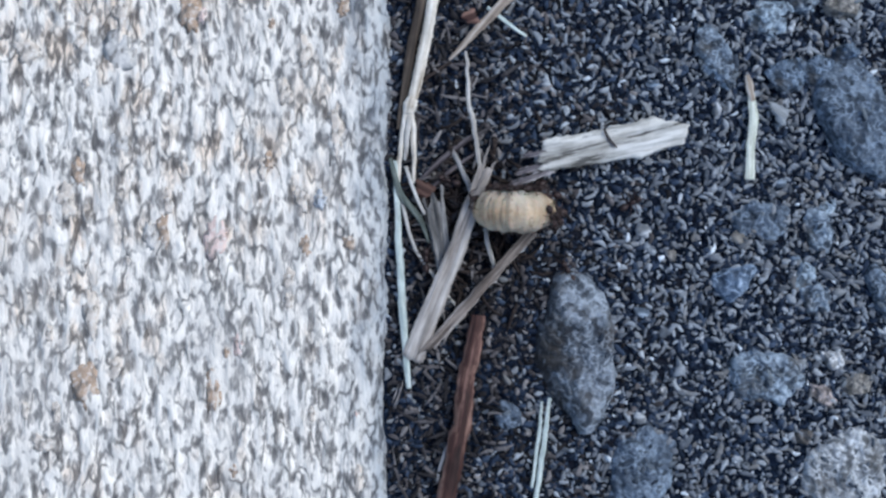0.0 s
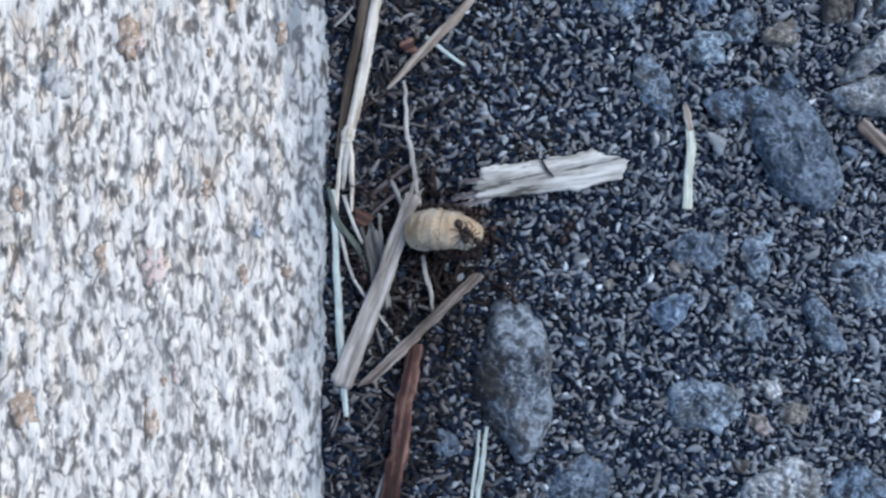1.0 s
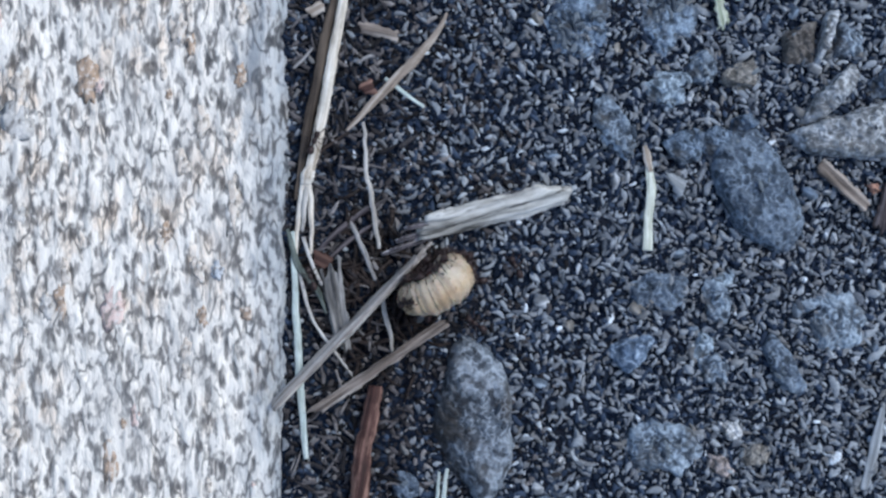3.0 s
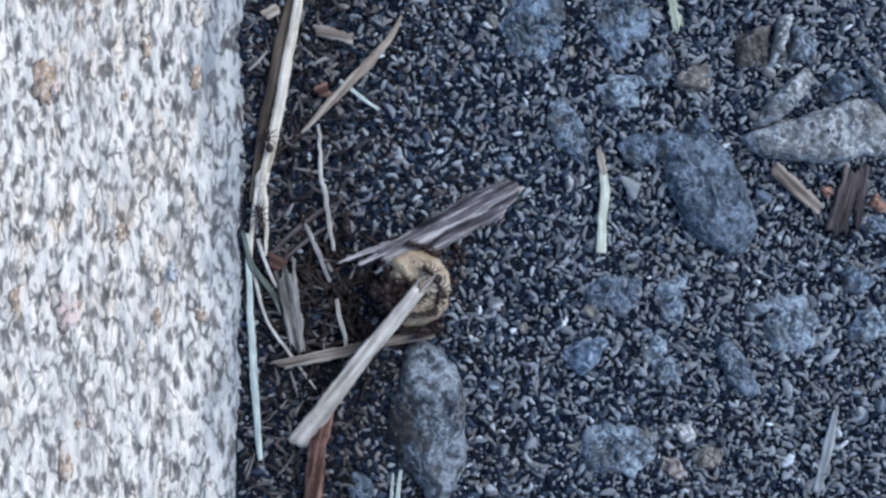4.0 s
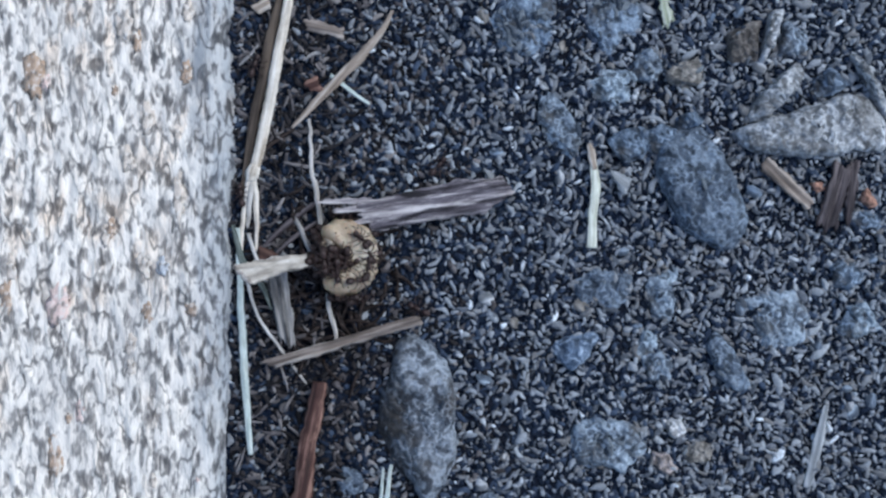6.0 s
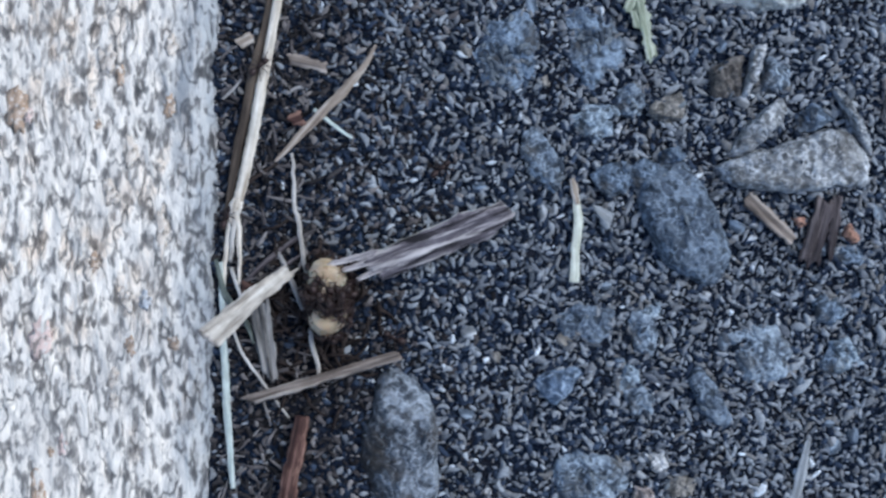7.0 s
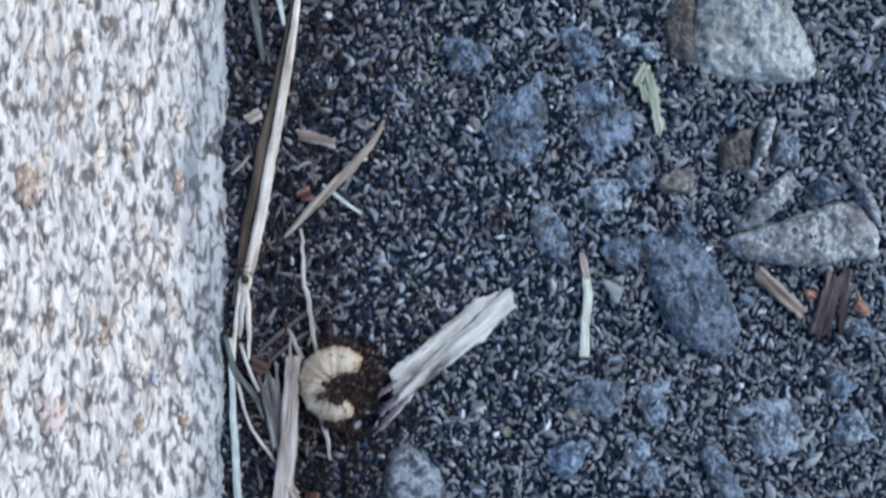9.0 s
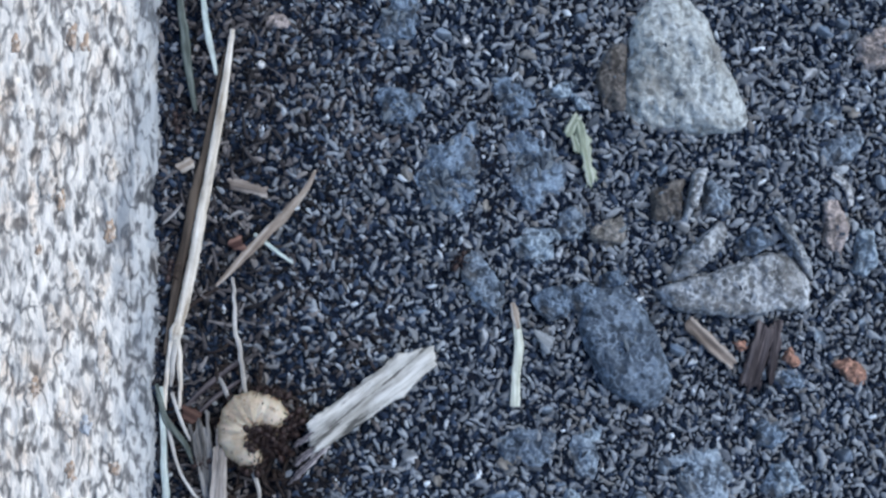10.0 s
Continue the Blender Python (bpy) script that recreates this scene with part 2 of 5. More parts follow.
def broken_stone(x, y, edges, mat, label, height, seed=0, dust=0.1, ridge=None):
    """A broken stone sunk in the soil, seen by its upper side; millimetres. edges: the way that each broken side faces, in degrees,
    and its distance from the middle; ridge: offset and facing of a crest."""
    rnd = random.Random(seed)
    turns, rings = 150, np.array([*np.linspace(0, 0.86, 40), 0.89, 0.92, 0.945, 0.965, 0.98, 0.99, 1.0])
    th = np.linspace(0, 2 * math.pi, turns, endpoint=False)
    pull = sum(np.clip(np.cos(th - radians(az)) / reach, 0, None) ** 16 for az, reach in edges)
    rim = pull ** (-1 / 16)
    size = float(rim.mean())
    R = rim[None] * rings[:, None]
    X, Y = R * np.cos(th)[None], R * np.sin(th)[None]
    ox, oy = 31.7 * seed, 17.3 * seed
    jag = 1 + (0.4 if height < 2 else 0.12) * fbm(X / size * 2.2 + ox, Y / size * 2.2 + oy, 51, 3) + 1.0 / size * fbm(X * 0.4 + ox, Y * 0.5 + oy, 61, 3)
    X, Y = X * jag, Y * jag
    body = np.full_like(X, height)
    for k in range(8):  # facets of the upper side
        az, slope, top = rnd.uniform(0, 6.28), rnd.uniform(0.35, 1.0) * height / float(rim.max()), height * rnd.uniform(0.85, 1.3)
        body = np.minimum(body, top - slope * (X * math.cos(az) + Y * math.sin(az)))
    if ridge:
        d = X * math.cos(radians(ridge[1])) + Y * math.sin(radians(ridge[1])) - ridge[0]
        body = np.minimum(height - 0.7 * np.clip(-d, 0, None) - 0.12 * np.clip(d, 0, None), body + 1.2)
    body += 0.1 * height * fbm(X / size * 3 + ox, Y / size * 3 + oy, 71, 2) + 0.9 * fbm(X * 0.4 + ox, Y * 0.4 + oy, 81, 2) + 0.45 * fbm(X * 0.9 + ox, Y * 0.9 + oy, 91, 2)
    Z = -1.6 + (np.maximum(body, -1.2) + 1.6) * (1 - rings[:, None] ** 9) ** 0.5
    n = len(rings)
    verts = (np.stack([X, Y, Z], -1).reshape(-1, 3) * MM).tolist()
    i, j = np.meshgrid(np.arange(n - 1), np.arange(turns), indexing="ij")
    k = (j + 1) % turns
    faces = np.stack([i * turns + j, (i + 1) * turns + j, (i + 1) * turns + k, i * turns + k], -1).reshape(-1, 4)
    ob = mesh_object("stone", verts, faces[turns:].tolist() + [(0, *f[1:3]) for f in faces[:turns].tolist()], mat)
    ob.matrix_world = pose(x * MM, y * MM, 0)
    STONES.append((ob, dust))
    return tagged(ob, label, "stone", "stones in the soil")


def stone(x, y, length, width, turn, mat, label, height=0.5, sink=0.35, seed=0, square=0.0, detail=5, dust=0.12, facets=11):
    """A stone half sunk in the soil; millimetres, turn of its length from the x axis in degrees."""
    bm = bmesh.new()
    bmesh.ops.create_icosphere(bm, subdivisions=detail, radius=1)
    off = Vector((seed * 7.3, seed * 3.1, seed * 1.7))
    rnd = random.Random(seed)
    cuts = []
    for k in range(facets):
        axis = Vector((rnd.gauss(0, 1), rnd.gauss(0, 1), rnd.gauss(0.25, 0.8))).normalized()
        cuts.append((axis, rnd.uniform(0.62, 0.86)))
    for v in bm.verts:
        p = v.co.normalized()
        if square:
            k = max(abs(p.x), abs(p.y), abs(p.z))
            p = p.lerp(p / k * 0.86, square)
        for axis, reach in cuts:  # broken faces
            d = p.dot(axis) - reach
            if d > 0:
                p = p - axis * d * 0.92
        p = p * 1.13
        q = p * 3.0 + off
        p = p + 0.035 * Vector((noise.noise(q), noise.noise(q + Vector((9, 0, 0))), noise.noise(q + Vector((0, 9, 0)))))
        d = 1 + 0.16 * noise.noise(p * 1.3 + off) - 0.1 * abs(noise.noise(p * 2.6 + off)) + 0.08 * noise.noise(p * 6 + off) - 0.07 * abs(noise.noise(p * 9 + off)) + 0.04 * noise.noise(p * 16 + off)
        p = p * d
        v.co = Vector((p.x * length / 2, p.y * width / 2, p.z * width * height / 2)) * MM
    me = bpy.data.meshes.new("stone")
    bm.to_mesh(me)
    bm.free()
    me.materials.append(mat)
    me.polygons.foreach_set("use_smooth", [True] * len(me.polygons))
    ob = new("stone", me)
    STONES.append((ob, dust))
    ob.matrix_world = pose(x * MM, y * MM, width * height * (0.5 - sink) * MM, 0, 0, turn)
    return tagged(ob, label, "stone", "stones in the soil")


# ---- more materials ----
def mottled_stone(name, tone, scale=500):
    return stone_material(name, tuple(c * 0.5 for c in tone), tone, tuple(min(1, c * 1.6) for c in tone), scale)


def wood_material(name, dark, mid, pale):
    """Weathered split wood: long fibres along x with dark checks between them."""
    m, n, l, b = material(name, 0.8)
    a = noise_tex(n, l, coords(n, l, (0.09, 1, 1)), 850, 5, 0.7)
    k = noise_tex(n, l, coords(n, l, (0.11, 1, 0.4)), 560, 5, 0.68)
    f = noise_tex(n, l, coords(n, l), 180, 3)
    c = ramp(n, l, a, (0.32, dark), (0.47, mid), (0.62, pale))
    c = mix(n, l, ramp(n, l, k, (0.395, (0.9, 0.9, 0.9)), (0.465, (0, 0, 0))), c, tuple(0.45 * d for d in dark))
    c = mix(n, l, 0.5, c, ramp(n, l, f, (0.35, (0.65, 0.62, 0.58)), (0.6, (1.05, 1.05, 1.05))), "MULTIPLY")
    l.new(c, b.inputs["Base Color"])
    bump(n, l, b, a, 0.7, 0.0004)
    return m


def skin_material():
    m, n, l, b = material("grub_skin", 0.45)
    v = coords(n, l)
    f, g = noise_tex(n, l, v, 220, 4), noise_tex(n, l, v, 900, 3)
    c = ramp(n, l, f, (0.34, (0.36, 0.285, 0.215)), (0.5, (0.53, 0.46, 0.375)), (0.66, (0.64, 0.59, 0.52)))
    c = mix(n, l, ramp(n, l, g, (0.58, (0, 0, 0)), (0.7, (0.7, 0.7, 0.7))), c, (0.2, 0.12, 0.06))
    # the gut shows tan through the back, the flanks are cream
    place, flank = n.new("ShaderNodeSeparateXYZ"), n.new("ShaderNodeMath")
    l.new(v, place.inputs[0])
    flank.operation = "ABSOLUTE"
    l.new(place.outputs["Z"], flank.inputs[0])
    c = mix(n, l, ramp(n, l, flank.outputs[0], (1.2 * MM, (0.75, 0.75, 0.75)), (3.3 * MM, (0.03, 0.03, 0.03))), c, mix(n, l, 1.0, c, (1.04, 0.83, 0.6), "MULTIPLY"))
    l.new(c, b.inputs["Base Color"])
    b.inputs["Subsurface Weight"].default_value = 0.12
    b.inputs["Subsurface Scale"].default_value = 0.001
    b.inputs["Specular IOR Level"].default_value = 0.4
    bump(n, l, b, g, 0.6, 0.0006)
    return m


def kerb_stone(name, tone):
    """A smooth pebble of the concrete, worn level, with a thin cement coat in patches."""
    m, n, l, b = material(name, 0.85)
    v = coords(n, l)
    a, f = noise_tex(n, l, v, 420, 4), noise_tex(n, l, v, 1500, 3)
    c = ramp(n, l, a, (0.3, tuple(0.62 * t for t in tone)), (0.55, tone), (0.75, tuple(min(1, 1.2 * t) for t in tone)))
    c = mix(n, l, ramp(n, l, f, (0.54, (0, 0, 0)), (0.66, (0.7, 0.7, 0.7))), c, (0.84, 0.8, 0.755))
    c = mix(n, l, ramp(n, l, noise_tex(n, l, coords(n, l, (1, 0.5, 1)), 950, 2), (0.38, (0.75, 0.75, 0.75)), (0.46, (0, 0, 0))), c, (0.2, 0.18, 0.165))
    l.new(c, b.inputs["Base Color"])
    bump(n, l, b, f, 0.5, 0.0004)
    return m


STONE_DARK = stone_material("dark_blue_stone", (0.028, 0.041, 0.061), (0.097, 0.135, 0.190), (0.268, 0.352, 0.460), 380)
STONE_SLATE = stone_material("slate_stone", (0.031, 0.045, 0.065), (0.087, 0.115, 0.159), (0.230, 0.292, 0.372), 420, (0.082, 0.106, 0.143))
STONE_OVAL = stone_material("oval_stone", (0.033, 0.041, 0.058), (0.091, 0.111, 0.140), (0.322, 0.365, 0.424), 330, (0.080, 0.071, 0.065), 6.0)
STONE_SKY = stone_material("light_blue_stone", (0.069, 0.093, 0.123), (0.198, 0.256, 0.320), (0.453, 0.555, 0.652), 330)
STONE_CLEAR = stone_material("clear_blue_stone", (0.047, 0.070, 0.108), (0.123, 0.176, 0.260), (0.364, 0.460, 0.588), 260, (0.082, 0.117, 0.174))
STONE_PALE = stone_material("pale_grey_stone", (0.23, 0.242, 0.245), (0.4, 0.43, 0.433), (0.54, 0.578, 0.588), 260, (0.24, 0.22, 0.195))
STONE_BROWN = stone_material("dull_brown_stone", (0.05, 0.045, 0.043), (0.105, 0.095, 0.09), (0.2, 0.185, 0.175), 400)
STONE_TAN = mottled_stone("tan_stone", (0.24, 0.225, 0.208))
STONE_WHITE = mottled_stone("white_quartz", (0.55, 0.56, 0.58))
STONE_ORANGE = mottled_stone("orange_grit", (0.36, 0.2, 0.15))
STONE_PINK = mottled_stone("pink_stone", (0.37, 0.315, 0.3))
WOOD_PALE = wood_material("pale_split_wood", (0.19, 0.185, 0.175), (0.5, 0.492, 0.47), (0.77, 0.76, 0.74))
WOOD_DARK = wood_material("grey_weathered_wood", (0.022, 0.019, 0.026), (0.15, 0.134, 0.158), (0.6, 0.565, 0.575))
WOOD_GREY = wood_material("grey_split_wood", (0.056, 0.054, 0.056), (0.176, 0.172, 0.172), (0.360, 0.352, 0.352))
FLAKE_RED = fibre_material("red_brown_flake", (0.025, 0.013, 0.011), (0.075, 0.036, 0.028), (0.15, 0.085, 0.068), 900)
KERB_BROWN = kerb_stone("kerb_brown_stone", (0.53, 0.38, 0.28))
KERB_TAN = kerb_stone("kerb_tan_stone", (0.72, 0.63, 0.55))
KERB_PINK = kerb_stone("kerb_pink_stone", (0.87, 0.66, 0.59))
KERB_GREY = kerb_stone("kerb_grey_stone", (0.6, 0.575, 0.555))
KERB_BLUE = kerb_stone("kerb_blue_stone", (0.56, 0.59, 0.64))
STALK_GREY = fibre_material("dry_grey_stalk", (0.16, 0.137, 0.126), (0.4, 0.357, 0.33), (0.64, 0.6, 0.57), 1100)
STALK_PALE = fibre_material("pale_stalk_lining", (0.3, 0.265, 0.24), (0.62, 0.575, 0.53), (0.82, 0.79, 0.76), 1100)
TWIG_TAN = fibre_material("tan_twig", (0.05, 0.038, 0.034), (0.235, 0.193, 0.17), (0.52, 0.46, 0.42), 800)
TWIG_RED = fibre_material("red_brown_twig", (0.016, 0.008, 0.008), (0.072, 0.031, 0.026), (0.34, 0.2, 0.16), 800)
BARK_DARK = fibre_material("dark_bark", (0.016, 0.013, 0.016), (0.05, 0.04, 0.046), (0.17, 0.145, 0.15), 1200)
STRAW_SHADE = fibre_material("brown_straw_shade", (0.016, 0.011, 0.009), (0.055, 0.041, 0.033), (0.15, 0.115, 0.09), 900)
NEEDLE = fibre_material("pale_blue_green_blade", (0.32, 0.4, 0.4), (0.52, 0.6, 0.58), (0.72, 0.78, 0.74), 2200)
LEAF_PALE = fibre_material("pale_green_leaf", (0.42, 0.45, 0.37), (0.66, 0.69, 0.6), (0.8, 0.83, 0.76), 2000)
LEAF_GREY = fibre_material("grey_leaf", (0.12, 0.135, 0.155), (0.28, 0.305, 0.335), (0.5, 0.535, 0.57), 900)
LEAF_GREEN = fibre_material("yellow_green_leaf", (0.09, 0.12, 0.085), (0.36, 0.41, 0.31), (0.68, 0.72, 0.63), 1300)
GRASS_DARK = fibre_material("grey_green_grass", (0.03, 0.04, 0.035), (0.09, 0.11, 0.1), (0.2, 0.23, 0.21), 2000)
ROOT_PALE = fibre_material("pale_rootlet", (0.255, 0.230, 0.212), (0.476, 0.451, 0.425), (0.663, 0.646, 0.629), 1500)
GRASS_TAN = fibre_material("tan_grass", (0.17, 0.125, 0.1), (0.4, 0.33, 0.275), (0.72, 0.66, 0.6), 1000)
FIBRE_GREY = fibre_material("grey_fibre", (0.14, 0.13, 0.13), (0.3, 0.29, 0.29), (0.46, 0.45, 0.45), 1800)
ROOT = fibre_material("brown_root", (0.006, 0.004, 0.004), (0.019, 0.012, 0.011), (0.053, 0.037, 0.032), 1500)
LEG = fibre_material("brown_leg", (0.012, 0.007, 0.007), (0.036, 0.021, 0.02), (0.105, 0.07, 0.067), 1500, 0.4)
SKIN = skin_material()


# ---- loose shapes ----
def smooth_line(points, steps):
    """A soft curve through the points, as an array of steps + 1 places."""
    p = np.array([points[0], *points, points[-1]], float)
    out = []
    for k in np.linspace(0, len(points) - 1 - 1e-6, steps + 1):
        i, u = int(k), k - int(k)
        a, b, c, d = p[i:i + 4]
        out.append(0.5 * (2 * b + (c - a) * u + (2 * a - 5 * b + 4 * c - d) * u * u + (3 * b - a - 3 * c + d) * u**3))
    return np.array(out)


def strand_mesh(line, widths, flat=0.5, sides=8, seed=0, ripple=0.08):
    """A bmesh tube along line (millimetres) with the widths at its ends and middle; flat: thickness to width."""
    bm = bmesh.new()
    rnd = random.Random(seed)
    n = len(line)
    rings = []
    for i, p in enumerate(line):
        t = line[min(i + 1, n - 1)] - line[max(i - 1, 0)]
        t = t / (np.linalg.norm(t) + 1e-9)
        s = np.cross((0, 0, 1), t)
        s = s / (np.linalg.norm(s) + 1e-9)
        u = np.cross(t, s)
        k = i / (n - 1)
        w = np.interp(k, np.linspace(0, 1, len(widths)), widths) / 2
        ring = []
        for j in range(sides):
            a = 2 * math.pi * j / sides
            r = w * (1 + ripple * rnd.uniform(-1, 1))
            ring.append(bm.verts.new(Vector((p + s * r * math.cos(a) + u * r * flat * math.sin(a)) * MM)))
        rings.append(ring)
    for a, b in zip(rings, rings[1:]):
        for j in range(sides):
            bm.faces.new((a[j], a[(j + 1) % sides], b[(j + 1) % sides], b[j]))
    bm.faces.new(rings[0][::-1])
    bm.faces.new(rings[-1])
    return bm


def finish(name, bm, mat, smooth=True):
    me = bpy.data.meshes.new(name)
    bm.to_mesh(me)
    bm.free()
    me.materials.append(mat)
    me.polygons.foreach_set("use_smooth", [smooth] * len(me.polygons))
    return new(name, me)


def strand(name, points, widths, mat, label, category, flat=0.45, z=0.8, seed=0, group="", crook=0.25):
    """A dry stem or blade that lies along points (millimetres; a third number is its height)."""
    pts = np.array([(*p, z) if len(p) == 2 else p for p in points], float)
    if pts[:, 0].mean() < 18:  # on top of the litter beside the kerb
        pts[:, 2] += 0.6
    d = pts[-1] - pts[0]
    turn = math.atan2(d[1], d[0])
    c, s = math.cos(turn), math.sin(turn)
    loc = pts - pts[0]
    loc = np.stack([loc[:, 0] * c + loc[:, 1] * s, -loc[:, 0] * s + loc[:, 1] * c, loc[:, 2]], -1)
    steps = max(12, int(np.linalg.norm(d) / 0.7))
    line = smooth_line(loc, steps)
    for i, p in enumerate(line):  # crooked, as dry stems are
        fade = math.sin(math.pi * i / steps)
        p[1] += crook * fade * (noise.noise((p[0] * 0.22, seed, 0.5)) + 0.5 * noise.noise((p[0] * 0.6, seed, 4.5)))
        p[2] += 0.3 * crook * noise.noise((p[0] * 0.3, seed, 8.5))
    ob = finish(name, strand_mesh(line, widths, flat, 10, seed), mat)
    ob.matrix_world = pose(*(pts[0] * MM), 0, 0, math.degrees(turn))
    return tagged(ob, label, category, group)


def splinter_mesh(length, width, thick, seed, jag_in=2.0, jag_out=2.0, prongs=(), columns=18, taper=0.0, groove=0.3, bevel=(), ragged=0.45):
    """Split wood along x, centred: columns of fibres of uneven length; prongs: (from, to, further length) as parts of the width."""
    rnd = random.Random(seed)
    nu = 40
    start, stop = [], []
    a = b = 0.5
    for j in range(columns + 1):
        a = min(1, max(0, a + rnd.uniform(-0.35, 0.35)))
        b = min(1, max(0, b + rnd.uniform(-0.35, 0.35)))
        v = j / columns
        extra = max((e for lo, hi, e in prongs if lo <= v <= hi), default=0)
        start.append(-length / 2 + a * jag_in - extra)
        stop.append(length / 2 - b * jag_out - (np.interp(v, *bevel) if bevel else 0))
    bm = bmesh.new()
    top, low = [], []
    for j in range(columns + 1):
        v = j / columns
        rt, rl = [], []
        for i in range(nu + 1):
            u = i / nu
            x = start[j] + (stop[j] - start[j]) * u
            y = (v - 0.5) * width * (1 - taper * (1 - u)) + 0.25 * noise.noise((x * 0.15, v * 2, seed)) * width * 0.3
            y += 0.05 * width * math.sin(x * 0.16 + seed)
            y += ragged * (2 * v - 1) ** 3 * (noise.noise((x * 0.35, 5.0 * round(v), seed)) + 0.6 * noise.noise((x * 1.1, 5.0 * round(v), seed)))
            rim = math.sqrt(max(0.0, 1 - abs(2 * v - 1)**4))
            h = thick / 2 * (0.3 + 0.7 * rim) * (1 - 0.35 * (2 * u - 1)**6)
            g = groove * thick * noise.noise((x * 0.12, v * 9 + seed, 3.3))
            g2 = groove * thick * noise.noise((x * 0.12, v * 9 + seed, 9.1))
            rt.append(bm.verts.new(Vector((x, y, h + g)) * MM))
            rl.append(bm.verts.new(Vector((x, y, -h + g2)) * MM))
        top.append(rt)
        low.append(rl)
    for j in range(columns):
        for i in range(nu):
            bm.faces.new((top[j][i], top[j][i + 1], top[j + 1][i + 1], top[j + 1][i]))
            f = bm.faces.new((low[j][i], low[j + 1][i], low[j + 1][i + 1], low[j][i + 1]))
            f.material_index = 1
        bm.faces.new((top[j][0], top[j + 1][0], low[j + 1][0], low[j][0]))
        bm.faces.new((top[j][nu], low[j][nu], low[j + 1][nu], top[j + 1][nu]))
    for i in range(nu):
        bm.faces.new((top[0][i], low[0][i], low[0][i + 1], top[0][i + 1]))
        bm.faces.new((top[columns][i], top[columns][i + 1], low[columns][i + 1], low[columns][i]))
    return bm


def splinter(name, mats, label, category, *sizes, **more):
    ob = finish(name, splinter_mesh(*sizes, **more), mats[0])
    for m in mats[1:]:
        ob.data.materials.append(m)
    return tagged(ob, label, category)


# ---- stones that can be told apart ----
broken_stone(82.8, 71.4, ((-137, 12.2), (-92, 10.8), (-18, 14.3), (24, 9.1), (27, 9.0), (39, 9.9), (79, 13.9), (137, 12.5), (168, 10.6), (176, 10.5)), STONE_PALE, "large pale grey angular stone on the soil", 6.5, seed=1, dust=0.05)
broken_stone(71.2, 70.3, ((-167, 3.3), (-105, 5.7), (1, 2.6), (76, 6.4), (155, 3.6)), STONE_BROWN, "dull brown stone leaning on a pale one", 3.0, seed=2, dust=0.2)
broken_stone(73.3, 22.9, ((-175, 7.8), (-158, 7.0), (-141, 7.1), (-122, 8.6), (-80, 12.0), (-35, 11.4), (4, 8.2), (26, 6.3), (43, 7.8), (105, 11.7), (152, 10.6)), STONE_SLATE, "dark blue-grey oval stone with rough face", 4.2, seed=4, dust=0.06)
broken_stone(71.5, 34.9, ((-76, 1.6), (-54, 1.9), (37, 2.6), (110, 1.7), (177, 2.5)), STONE_DARK, "small dark stone beside an oval one", 2.4, seed=5, dust=0.15)
broken_stone(41.9, 52.2, ((-165, 6.2), (-100, 7.3), (-63, 7.1), (-2, 6.0), (24, 6.4), (84, 7.4), (117, 7.2), (168, 6.2)), STONE_DARK, "dark blue stone dusted with soil", 1.5, seed=6, dust=0.9)
broken_stone(56.7, 54.9, ((-167, 5.9), (-127, 6.7), (-66, 6.7), (-21, 6.2), (13, 6.0), (67, 6.8), (111, 6.8), (169, 6.1)), STONE_DARK, "dark blue stone dusted with soil", 1.5, seed=7, dust=0.9)
broken_stone(53.3, 67.3, ((-169, 3.7), (-151, 3.3), (-96, 4.2), (-13, 4.4), (42, 3.3), (96, 4.4)), STONE_DARK, "low dark stone dusted with soil", 1.5, seed=8, dust=0.95)
broken_stone(33.4, 80.7, ((-171, 4.9), (-59, 4.4), (-55, 4.1), (-7, 4.0), (90, 5.7), (161, 3.5)), STONE_DARK, "dark blue stone dusted with soil", 1.5, seed=9, dust=0.7)
broken_stone(32.9, 65.3, ((-156, 3.6), (-87, 3.7), (-14, 4.1), (65, 3.5), (107, 3.8)), STONE_DARK, "low dark stone dusted with soil", 1.5, seed=10, dust=0.95)
broken_stone(61.7, 68.3, ((-157, 3.2), (-96, 1.5), (-40, 1.9), (66, 2.2), (114, 1.3)), STONE_SKY, "pale blue stone chip", 2.2, seed=11, dust=0.05)
broken_stone(65.1, 66.2, ((-157, 1.0), (-81, 1.5), (31, 1.1), (66, 1.1)), STONE_SKY, "pale blue stone chip", 2.0, seed=12, dust=0.05)
broken_stone(85.6, 50.0, ((-124, 5.8), (-27, 1.4), (-15, 1.3), (86, 4.6), (168, 1.2)), STONE_GREY, "slanting grey slab beside a brown stone", 3.4, seed=13, dust=0.05)
broken_stone(81.1, 48.6, ((-175, 3.5), (-93, 3.9), (-7, 2.9), (106, 3.6), (122, 3.3)), STONE_BROWN, "dull brown stone beside a grey slab", 2.2, seed=14, dust=0.3)
broken_stone(89.8, 49.4, ((-81, 2.7), (-11, 2.6), (69, 2.8), (172, 2.2)), STONE_BLUE, "small blue-grey stone beside a slab", 2.0, seed=15, dust=0.3)
broken_stone(110.6, 44.3, ((-179, 2.0), (-126, 3.9), (-14, 2.6), (20, 2.4), (105, 5.0)), STONE_PINK, "greyish pink slab of stone in grit", 2.8, seed=16, dust=0.15)
broken_stone(115.9, 39.5, ((-127, 4.3), (-31, 2.8), (6, 2.2), (94, 4.7), (173, 2.0)), STONE_SKY, "pale blue-green stone fragment", 3.0, seed=17, dust=0.05)
